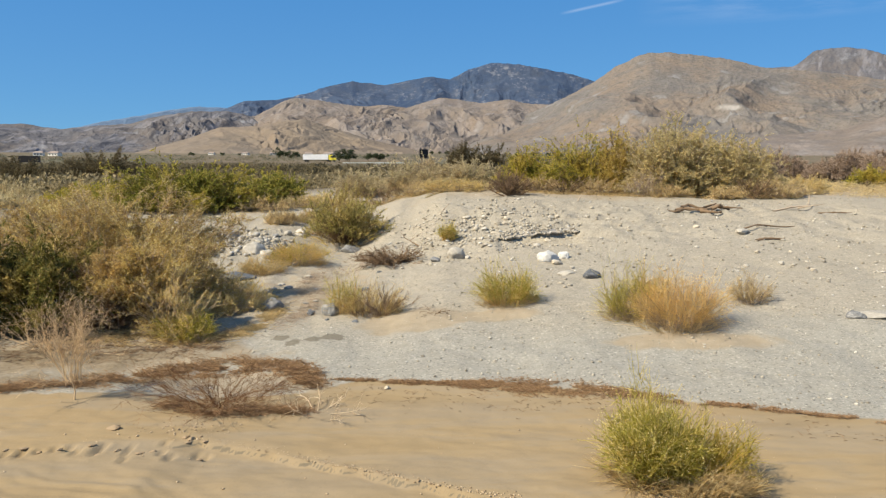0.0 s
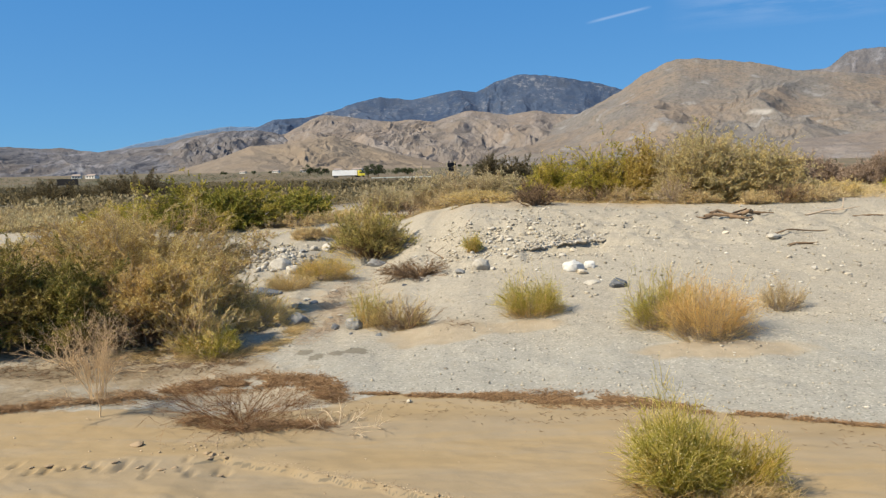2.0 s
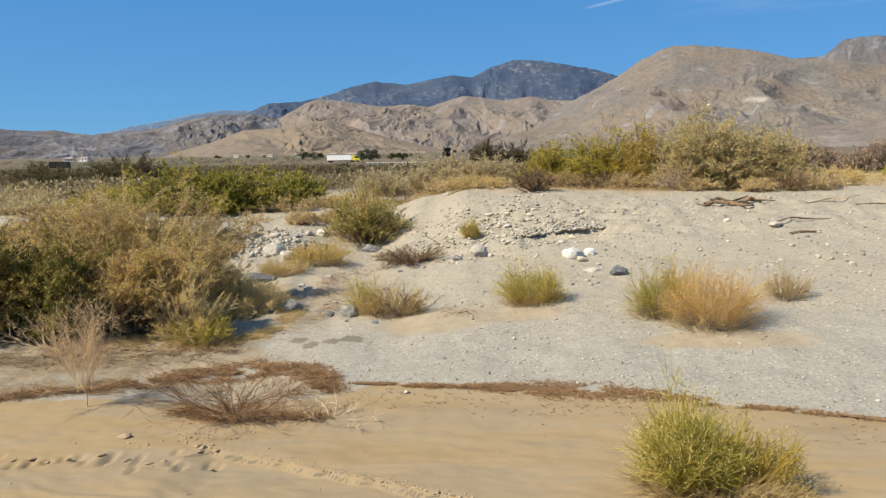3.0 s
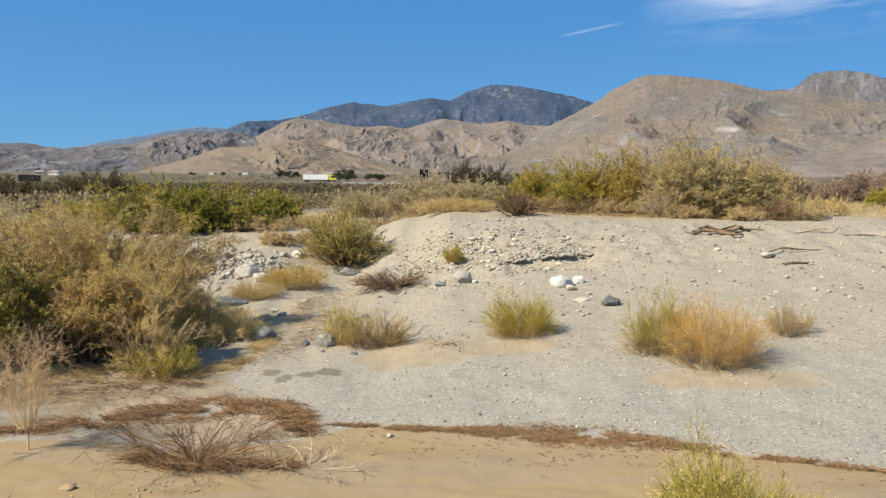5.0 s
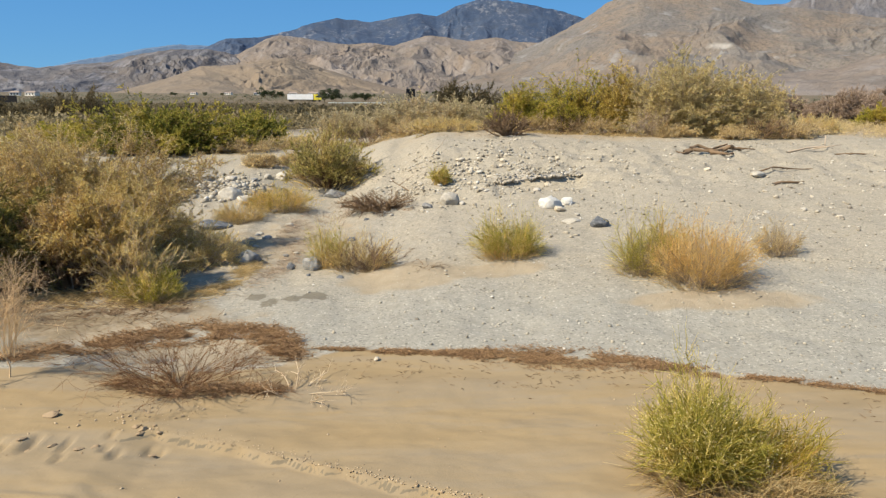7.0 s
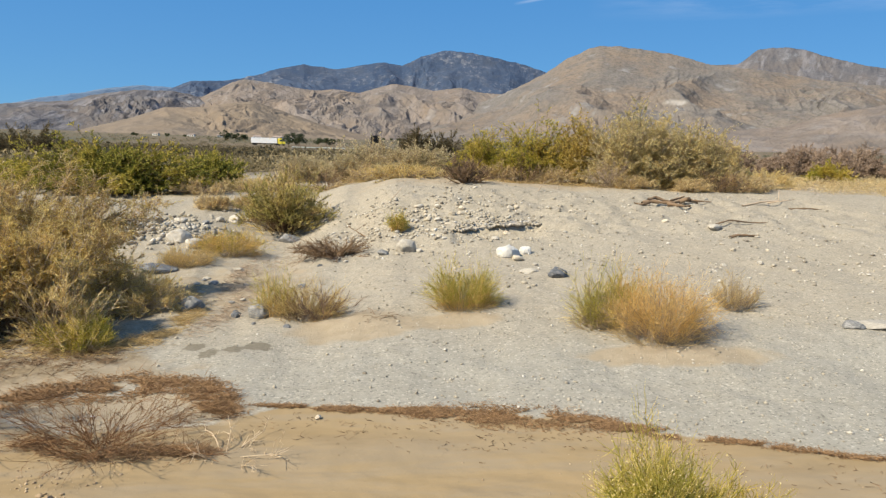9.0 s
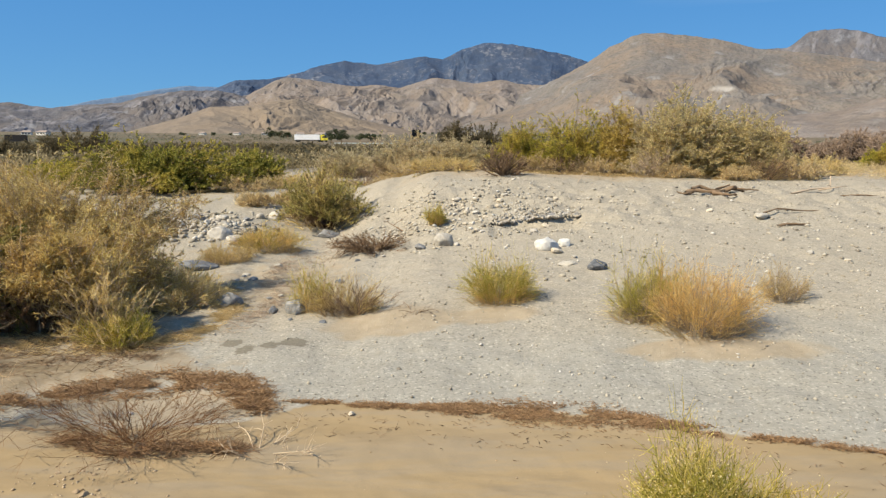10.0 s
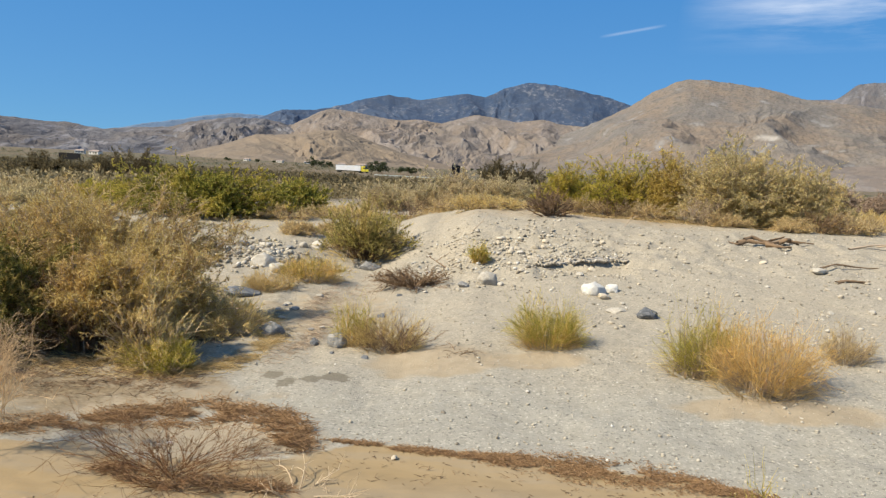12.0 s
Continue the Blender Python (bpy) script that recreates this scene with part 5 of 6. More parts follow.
# ---- drifts of plant litter along the water's last edge ----
def litter(name, path, count, label, seed, spread=0.06, lift=0.02, mat=LITTER, size=0.04, thick=0.0018):
    rng = np.random.default_rng(seed)
    px, py, w = (np.array(c, float) for c in zip(*path))
    t = rng.uniform(0, len(path) - 1, count)
    k = np.arange(len(path))
    off = rng.normal(0, 1, count)
    x = np.interp(t, k, px) + rng.normal(0, 0.05, count)
    y = np.interp(t, k, py) + off * np.interp(t, k, w) * 0.5
    keep = fbm(x * 4, y * 9, 3, seed) > -0.18
    x, y = x[keep], y[keep]
    n = len(x)
    z = height(x, y) + rng.uniform(0.0, lift, n)
    a = rng.uniform(0, 2 * np.pi, n)
    w3 = unit(np.stack([np.cos(a), 0.6 * np.sin(a), rng.uniform(-0.12, 0.45, n)], -1))
    ln = size * rng.uniform(0.4, 1.6, n)
    at = np.stack([x, y, z], -1)
    e = at + w3 * ln[:, None]
    e[:, 2] = np.maximum(e[:, 2], height(e[:, 0], e[:, 1]) + 0.002)
    v, f = tubes(np.stack([at, (at + e) / 2 + rng.normal(0, 0.004, (n, 3)), e], 1), rng.uniform(0.7, 1.4, n) * thick)
    me = mesh_from(name, v, f)
    me.materials.append(mat)
    return tagged(new(name, me), label, "plant litter", kind="stuff")


litter("litter_drift", ((-3.4, 4.72, .06), (-2.9, 4.85, .09), (-2.35, 5.05, .17), (-2.0, 5.28, .20), (-1.6, 5.38, .20), (-1.2, 5.28, .20), (-1.0, 5.05, .16), (-0.95, 4.85, .05)), 13000,
       "drift of reddish-brown dead stems curved round the shrub", 50, size=0.045, lift=0.022, thick=0.0022)
litter("litter_drift", ((-1.85, 4.50, .03), (-1.5, 4.36, .08), (-1.2, 4.34, .09), (-0.92, 4.36, .05)), 2600, "mat of reddish dead stems on the mud", 51, size=0.06, lift=0.022, thick=0.0022)
litter("litter_line", ((-0.75, 5.02, .02), (-0.3, 4.95, .035), (0.05, 4.90, .05), (0.35, 4.86, .13), (0.7, 4.80, .17), (1.0, 4.76, .15), (1.3, 4.68, .10), (1.7, 4.50, .03), (2.2, 4.35, .025), (2.8, 4.13, .03), (3.4, 3.98, .03)), 12000,
       "dark brown line of fine plant litter along the old waterline", 52, size=0.022, lift=0.012)
litter("litter_line", ((0.0, 4.91, .04), (0.25, 4.88, .09), (0.55, 4.84, .13), (0.9, 4.78, .13), (1.2, 4.70, .08), (1.4, 4.63, .04)), 9000, "thick dark part of the litter line on the old waterline", 57, size=0.02, lift=0.012)
litter("mud_litter", ((-0.9, 4.7, .22), (-0.2, 4.68, .25), (0.4, 4.6, .25), (1.0, 4.5, .22), (1.8, 4.2, .2), (2.8, 3.9, .2)), 420, "scraps of dark plant litter dropped on the mud", 59, mat=BROWN_TWIG, size=0.03, lift=0.004)
litter("straw_litter", ((-3.3, 6.1, .2), (-2.6, 6.15, .22), (-2.1, 6.15, .2), (-1.8, 6.5, .3), (-1.75, 7.2, .3), (-2.1, 8.2, .4)), 6000, "dry straw scattered at the bushes' foot", 53, mat=DULL_STRAW, size=0.07, lift=0.015)
litter("twig_litter", ((-4.4, 5.6, .3), (-3.4, 5.75, .35), (-2.6, 5.85, .35), (-1.9, 5.9, .3)), 2600, "dead twigs and straw scattered before the bushes", 58, mat=BROWN_TWIG, size=0.06, lift=0.01, thick=0.002)
litter("gully_litter", ((-1.6, 6.6, .4), (-1.4, 7.6, .7), (-1.7, 8.6, .9), (-1.8, 9.6, .9), (-1.0, 10.0, .5)), 2600, "scattered dead twigs and straw on the gully floor", 56, mat=GREY_TWIG, size=0.06, lift=0.01)
litter("straw_litter", ((1.0, 13.2, .25), (2.4, 13.35, .3), (3.6, 12.9, .2), (5.0, 12.75, .2), (6.4, 13.0, .3)), 3500, "dry straw under the bushes on the bank", 54, mat=DULL_STRAW, size=0.10, lift=0.03)
litter("straw_litter", ((-4.6, 14.4, .2), (-3.2, 15.4, .3), (-2.2, 15.8, .3), (-0.8, 14.9, .25), (0.6, 14.4, .2)), 3500, "dry straw under the bushes on the bank", 55, mat=DULL_STRAW, size=0.12, lift=0.05)


# ---- stones ----
def stone_mesh(name, seed, detail=4, flat=0.7):
    """A worn stone, about 1 m across, cut by a few planes."""
    rng = np.random.default_rng(seed)
    bm = bmesh.new()
    bmesh.ops.create_icosphere(bm, subdivisions=detail, radius=0.5)
    cuts = [(Vector(unit(rng.normal(size=3))), rng.uniform(0.27, 0.42)) for _ in range(9)]
    for v in bm.verts:
        for n, d in cuts:
            over = v.co.dot(n) - d
            if over > 0:
                v.co -= n * over * 0.8
        v.co *= 1 + 0.12 * noise.fractal(v.co * 2.6 + Vector((seed, 0, 0)), 1.0, 2.0, 4)
        v.co += v.co.normalized() * (0.035 * noise.noise(v.co * 7 + Vector((0, seed, 0))) + 0.02 * noise.noise(v.co * 15))
        v.co.z *= flat
    for f in bm.faces:
        f.smooth = True
    me = bpy.data.meshes.new(name)
    bm.to_mesh(me)
    bm.free()
    return me


STONES = {}


def stone(x, y, size, mat, label, tall=0.7, turn=0.0, sunk=0.3, seed=1, long=1.0, name="rock", category="rock"):
    key = (seed, mat.name)
    if key not in STONES:
        STONES[key] = stone_mesh(name, seed)
        STONES[key].materials.append(mat)
    ob = new(name, STONES[key])
    z = ground_at(x, y) + size * tall * 0.35 * (1 - 2 * sunk)
    ob.matrix_world = Matrix.Translation((x, y, z)) @ pose(0, 0, 0, 8 * math.sin(seed * 3), 8 * math.cos(seed * 5), turn) @ Matrix.Diagonal((size * long, size, size * tall / 0.7, 1))
    return tagged(ob, label, category)


stone(1.34, 8.85, 0.235, WHITE_ROCK, "large white rounded rock on the slope", 0.85, 20, 0.25, 3, 1.2)
stone(1.56, 8.95, 0.15, WHITE_ROCK, "small white rock beside a larger one", 0.9, 70, 0.2, 4)
stone(1.42, 8.70, 0.16, TAN_ROCK, "tan rock leaning on a white one", 0.5, 40, 0.3, 5)
stone(1.71, 7.95, 0.19, DARK_ROCK, "dark blue-black rock with pale veins on the slope", 0.85, -20, 0.2, 6, 1.05)
stone(1.45, 8.15, 0.16, GREY_ROCK, "flat grey rock half sunk in the sand", 0.4, 10, 0.4, 7, 1.3)
stone(0.17, 9.55, 0.24, GREY_ROCK, "grey speckled rock at the bank's foot", 0.95, 30, 0.25, 8, 1.1)
stone(-0.10, 9.45, 0.16, BLUE_ROCK, "small dark rock beside a grey one", 0.6, 60, 0.3, 9)
stone(-1.16, 7.12, 0.21, BLUE_ROCK, "blue-grey angular rock in the gully", 0.95, 15, 0.25, 10)
stone(-1.86, 7.45, 0.24, BLUE_ROCK, "blue-grey rock in the gully", 0.85, -30, 0.25, 11, 1.2)
stone(-1.37, 7.15, 0.10, DARK_ROCK, "small dark stone in the gully", 0.7, 0, 0.25, 12)
stone(-1.52, 11.4, 0.30, BLUE_ROCK, "rounded blue-grey rock below the bush", 0.7, 0, 0.3, 13, 1.1)
# this flat rock takes the dark stone colour in place of shade
stone(-2.72, 9.3, 0.36, DARK_ROCK, "flat rock in the gully, coloured dark for its shaded side", 0.45, 10, 0.3, 14, 1.4)
stone(-2.85, 10.55, 0.34, PALE_ROCK, "big pale smooth rock at the head of the gully", 0.7, 60, 0.3, 15)
stone(-2.62, 10.35, 0.26, PALE_ROCK, "pale rock beside a bigger one", 0.7, 10, 0.3, 16)
stone(3.78, 6.28, 0.17, BLUE_ROCK, "blue-grey rounded rock on the slope", 0.5, 10, 0.3, 17, 1.2)
stone(3.98, 6.30, 0.26, GREY_ROCK, "flat grey rock on the slope", 0.3, -10, 0.3, 18, 1.5)
stone(3.25, 6.98, 0.12, DARK_ROCK, "dark stone in a tuft's shade", 0.5, 0, 0.3, 19, 1.3)
stone(4.2, 9.8, 0.20, GREY_ROCK, "grey stone at the end of a half-buried stick", 0.5, 30, 0.3, 20, 1.3)
stone(-0.40, 4.82, 0.04, TAN_ROCK, "pale pebble at the waterline", 0.8, 30, 0.2, 21)
stone(-2.0, 4.06, 0.06, MUD_GRIT, "small clod on the mud", 0.5, 0, 0.2, 22, 1.5)
for i, (x, y, size) in enumerate(((-1.52, 3.93, .028), (-1.47, 3.9, .036), (-1.43, 3.94, .02), (-1.38, 3.87, .026), (-1.6, 4.05, .02), (-1.7, 4.12, .022), (-1.52, 4.1, .02))):
    stone(x, y, size, MUD_GRIT, "crumbling clod at the start of the edge in the mud", 0.6, 70 * i, 0.25, 22 + i % 3, 1.3, "clod", "clod")
rng = np.random.default_rng(76)
for i in range(18):
    stone(-3.25 + 0.11 * i + rng.normal(0, 0.02), 3.76 + rng.normal(0, 0.04), rng.uniform(0.018, 0.032), MUD_GRIT, "flake of drying mud turned up in a footprint", 0.5, rng.uniform(20, 70), 0.15, 22 + i % 3, 1.7, "clod", "clod")
ROW = (-3.75, 11.3, .22), (-3.55, 11.0, .26), (-3.4, 11.35, .30), (-3.2, 11.05, .22), (-3.05, 11.35, .34), (-2.95, 11.0, .20), (-2.75, 11.5, .18), (-2.6, 11.8, .24), (-2.42, 12.0, .34), (-2.2, 12.15, .26), (-2.32, 12.4, .2), (-3.3, 10.8, .2)
for i, (x, y, s) in enumerate(ROW):
    stone(x, y, s * 0.62, (PALE_ROCK, GREY_ROCK, BLUE_ROCK, GREY_ROCK)[i % 4], ("pale rock", "grey rock", "blue-grey rock", "grey rock")[i % 4] + " in a row across the gully's head", 0.75, i * 47, 0.25, 24 + i % 6)
# small stones on the gully floor
rng = np.random.default_rng(78)
for i in range(26):
    k = rng.integers(0, 3)
    stone(rng.uniform(-2.3, -0.8), rng.uniform(6.6, 9.8), rng.uniform(0.03, 0.11), (BLUE_ROCK, GREY_ROCK, DARK_ROCK)[k], ("blue-grey", "grey", "dark")[k] + " stone on the gully floor", 0.6, rng.uniform(0, 360), 0.3, 60 + i % 5, 1.2, "stone", "stone")
# loose stones of the bank
rng = np.random.default_rng(77)
for i in range(90):
    if i < 60:
        x, y = rng.normal(0.6, 0.85), rng.normal(10.5, 0.5)
    else:
        x, y = rng.uniform(1.0, 4.8), rng.uniform(7.6, 11.2)
    if x < -0.75:
        continue
    s = rng.uniform(0.035, 0.11) * (1.0 if i < 60 else 0.7)
    k = rng.integers(0, 4)
    stone(x, y, s, (PALE_ROCK, GREY_ROCK, TAN_ROCK, TAN_ROCK)[k], ("pale", "grey", "tan", "tan")[k] + " loose stone on the gravel bank", rng.uniform(0.5, 0.8), rng.uniform(0, 360), 0.3, 40 + i % 8, 1.1, "stone", "stone")

ICO = np.array([(0, 1, 1.618), (0, -1, 1.618), (0, 1, -1.618), (0, -1, -1.618), (1, 1.618, 0), (-1, 1.618, 0), (1, -1.618, 0), (-1, -1.618, 0), (1.618, 0, 1), (-1.618, 0, 1), (1.618, 0, -1), (-1.618, 0, -1)]) / 3.8
ICO_F = np.array([(0, 1, 8), (0, 8, 4), (0, 4, 5), (0, 5, 9), (0, 9, 1), (1, 6, 8), (8, 6, 10), (8, 10, 4), (4, 10, 2), (4, 2, 5), (5, 2, 11), (5, 11, 9), (9, 11, 7), (9, 7, 1), (1, 7, 6), (3, 6, 7), (3, 7, 11), (3, 11, 2), (3, 2, 10), (3, 10, 6)])


def pebbles(name, x, y, size, label, seed, mat=None, lift=0.0):
    rng = np.random.default_rng(seed)
    n = len(x)
    q = unit(rng.normal(size=(n, 4)))
    w, a, b, c = q.T
    rot = np.stack([np.stack([1 - 2 * (b * b + c * c), 2 * (a * b - c * w), 2 * (a * c + b * w)], -1), np.stack([2 * (a * b + c * w), 1 - 2 * (a * a + c * c), 2 * (b * c - a * w)], -1),
                    np.stack([2 * (a * c - b * w), 2 * (b * c + a * w), 1 - 2 * (a * a + b * b)], -1)], 1)
    body = ICO[None] * rng.uniform(0.75, 1.2, (n, 12, 1)) * np.stack([rng.uniform(0.9, 1.5, n), np.ones(n), rng.uniform(0.6, 0.9, n)], -1)[:, None]
    verts = np.einsum("nij,nkj->nki", rot, body) * np.array((1, 1, 0.7)) * size[:, None, None]
    verts = verts + np.stack([x, y, np.maximum(height(x, y), height(x, y + lift)) + size * 0.12 + 0.2 * lift], -1)[:, None]
    faces = (ICO_F[None] + 12 * np.arange(n)[:, None, None]).reshape(-1, 3)
    me = mesh_from(name, verts.reshape(-1, 3), faces)
    me.materials.append(mat or PEBBLES)
    return tagged(new(name, me), label, "gravel", kind="stuff")


def scatter_gravel():
    rng = np.random.default_rng(91)
    n = 17000
    x, y = rng.uniform(-2.2, 7.5, n), 4.4 + 8.6 * rng.uniform(0, 1, n) ** 1.2
    ok = (y > shore(x) + 0.08) & (fbm(x * 0.9, y * 0.9, 3, 60) > -0.25 - 0.3 * (x > -0.4)) & (rng.uniform(0, 1, n) < np.where(x < -0.6, 0.35, 1))
    x, y = x[ok], y[ok]
    pebbles("gravel", x, y, 0.006 + 0.026 * rng.uniform(0, 1, len(x)) ** 6, "fine mixed gravel scattered on the sandy slope", 92)
    n = 4600
    x, y = rng.normal(0.45, 0.95, n), rng.normal(10.7, 0.6, n)
    ok = (x > -1.0) & (fbm(x * 1.6, y * 2.2, 3, 61) > -0.15)
    x, y = x[ok], y[ok]
    pebbles("bank_gravel", x, y, 0.008 + 0.065 * rng.uniform(0, 1, len(x)) ** 6, "coarse pale gravel weathering out of the bank", 93)
    n = 2400
    x, y = rng.uniform(0.6, 6.5, n), rng.uniform(7.4, 12.2, n)
    ok = fbm(x * 1.2, y * 1.2, 3, 62) > -0.1
    pebbles("slope_gravel", x[ok], y[ok], 0.010 + 0.05 * rng.uniform(0, 1, int(ok.sum())) ** 4, "scattered pale stones on the upper slope", 94)
    n = 800
    x, y = rng.normal(-0.35, 0.32, n), rng.normal(11.0, 0.5, n)
    ok = fbm(x * 2.1, y * 2.1, 3, 63) > -0.2
    pebbles("flank_gravel", x[ok], y[ok], 0.008 + 0.05 * rng.uniform(0, 1, int(ok.sum())) ** 5, "pale gravel spilling down the bank's flank", 90)
    n = 600
    x, y = rng.normal(-3.15, 0.5, n), rng.normal(11.0, 0.4, n)
    pebbles("gully_gravel", x, y, 0.03 + 0.08 * rng.uniform(0, 1, n) ** 2, "broken pale stones at the gully's head", 95)
    t = rng.uniform(0, 1, 420)
    x = -1.5 + 1.9 * t
    y = np.interp(x, (-1.4, -0.9, -0.24, 0.21, 1.0), (3.87, 3.71, 3.40, 3.22, 2.95)) + np.abs(rng.normal(0, 0.035, 420))
    pebbles("mud_grit", x, y, rng.uniform(0.003, 0.011, 420) * (0.5 + t), "grit along the small edge in the mud", 96, MUD_GRIT)
    x, y = rng.normal(-1.55, 0.18, 240), rng.normal(4.12, 0.14, 240)
    pebbles("mud_clods", x, y, 0.003 + 0.015 * rng.uniform(0, 1, 240) ** 3, "crumbled clods on the mud below the dead shrub", 97, MUD_GRIT)
    x, y = rng.uniform(-3.5, 2.5, 220), rng.uniform(2.9, 4.7, 220)
    pebbles("mud_pebbles", x, y, 0.004 + 0.012 * rng.uniform(0, 1, 220) ** 3, "few small pebbles on the mud", 98, MUD_GRIT)


scatter_gravel()


# ---- crust overhanging the little cut in the bank ----
def crust():
    n, rows = 200, 7
    xs = np.linspace(0.80, 1.98, n)
    edge = 10.12 + 0.05 * perlin(xs * 3.0, xs * 0 + 7, 16)
    jut = 0.04 + 0.05 * fbm(xs * 4, xs * 0 + 2, 3, 71) + 0.035 * fbm(xs * 31, xs * 0 + 3, 2, 72)
    jut = np.maximum(jut, -0.02) * (1 - np.exp(-((xs - 1.22) / 0.06) ** 2)) * (1 - 0.7 * np.exp(-((xs - 1.75) / 0.04) ** 2))
    v = np.linspace(0, 1, rows)[:, None]
    x = np.broadcast_to(xs, (rows, n))
    y = (edge - jut) * (1 - v) + (edge + 0.30) * v
    back = height(x, np.maximum(y, edge + 0.04))
    top = back + 0.012 * fbm(x * 14, y * 14, 2, 73) + 0.014 * (1 - v)
    low = top - 0.022 - 0.02 * np.abs(perlin(x * 18, y * 9, 74)) - 0.03 * v
    verts = np.concatenate([np.stack([x, y, top], -1).reshape(-1, 3), np.stack([x, y + 0.012 * (1 - v), low], -1).reshape(-1, 3)])
    idx = np.arange(rows * n).reshape(rows, n)
    up = np.stack([idx[:-1, :-1], idx[:-1, 1:], idx[1:, 1:], idx[1:, :-1]], -1).reshape(-1, 4)
    down = up[:, ::-1] + rows * n
    front = np.stack([idx[0, :-1] + rows * n, idx[0, 1:] + rows * n, idx[0, 1:], idx[0, :-1]], -1)
    me = mesh_from("gravel_crust", verts, np.concatenate([up, down, front]))
    me.materials.append(CRUST)
    tagged(new("gravel_crust", me), "cemented gravel crust overhanging a shadowed cut in the bank", "earth crust")


crust()
rng = np.random.default_rng(79)
cx = rng.uniform(0.82, 1.96, 260)
pebbles("crust_gravel", cx, 10.12 + rng.uniform(-0.03, 0.28, 260), 0.012 + 0.045 * rng.uniform(0, 1, 260) ** 3, "gravel bedded in the overhanging crust", 99, None, 0.1)


# ---- driftwood ----
def driftwood(name, points, radius, label, mat=WOOD, twigs=(), category="driftwood"):
    top = thing(name, points[0][0], points[0][1], None, label, category)
    base = Vector(top.matrix_world.translation)

    def limb(pts, r, nm):
        c = np.array([[p[0], p[1], ground_at(p[0], p[1]) + p[2]] for p in pts]) - np.array(base)
        k = np.linspace(0, 1, 14)
        seg = np.linspace(0, 1, len(c))
        line = np.stack([np.interp(k, seg, c[:, i]) for i in range(3)], -1)
        line += 0.25 * r * np.stack([perlin(k * 7, k * 0 + i, 3 + i) for i in range(3)], -1)
        v, f = tubes(line[None], np.array([r]), 8)
        v = v + 0.5 * r * np.stack([perlin(v[:, 0] * 30, v[:, 1] * 30 + v[:, 2] * 60, 5 + i) for i in range(3)], -1)
        part(nm, mesh_from(nm, v, f, True), mat, top)
    limb(points, radius, "trunk")
    for pts, r in twigs:
        limb(pts, r, "branch")


driftwood("drift_log", ((3.72, 11.2, .02), (3.9, 11.25, .06), (4.15, 11.15, .04), (4.4, 11.3, .07), (4.66, 11.36, .02)), 0.038, "twisted brown driftwood log on the bank", LOG_WOOD,
          ((((3.82, 11.22, .07), (3.98, 11.36, .13), (4.15, 11.3, .08), (4.42, 11.33, .11)), 0.03), (((4.1, 11.15, .04), (4.2, 11.05, .02), (4.3, 11.02, .05), (4.42, 11.1, .03)), 0.035),
           (((4.3, 11.25, .06), (4.42, 11.2, .10), (4.5, 11.3, .05)), 0.04), (((4.5, 11.35, .04), (4.7, 11.3, .06), (4.86, 11.36, .03)), 0.018), (((3.8, 11.2, .03), (3.66, 11.14, .02), (3.58, 11.18, .01)), 0.022)))
driftwood("drift_stick", ((4.25, 9.85, .03), (4.5, 10.0, .05), (4.8, 10.1, .03), (5.3, 10.15, .01)), 0.014, "thin weathered stick half buried in sand", LOG_WOOD)
driftwood("drift_stick", ((4.3, 9.55, .0), (4.45, 9.6, .02), (4.62, 9.6, .015), (4.75, 9.65, -.01)), 0.026, "short dark stick in the sand", LOG_WOOD)
driftwood("drift_stick", ((5.35, 11.35, .01), (5.7, 11.45, .05), (6.0, 11.5, .08), (6.05, 11.6, .2)), 0.018, "forked grey driftwood on the bank", GREY_TWIG, ((((5.8, 11.45, .05), (6.0, 11.3, .1), (6.2, 11.4, .16)), 0.012),))
driftwood("drift_stick", ((6.0, 11.2, .01), (6.3, 11.25, .03), (6.6, 11.3, .01)), 0.018, "dark stick lying on the sand", LOG_WOOD)
driftwood("drift_stick", ((2.3, 12.0, .0), (2.4, 12.1, .12), (2.55, 12.15, .2)), 0.008, "thin upright dry stick on the rim", GREY_TWIG)
driftwood("drift_stick", ((-0.35, 10.5, .0), (-0.5, 10.6, .1), (-0.58, 10.6, .16), (-0.64, 10.65, .24)), 0.008, "bare bent branch sticking out of the bank", BROWN_TWIG, ((((-0.5, 10.6, .1), (-0.40, 10.6, .15), (-0.3, 10.6, .17)), 0.005),))
driftwood("drift_stick", ((-0.05, 11.55, .0), (0.1, 11.6, .08), (0.2, 11.65, .2)), 0.006, "thin dry stick on the bank", GREY_TWIG)


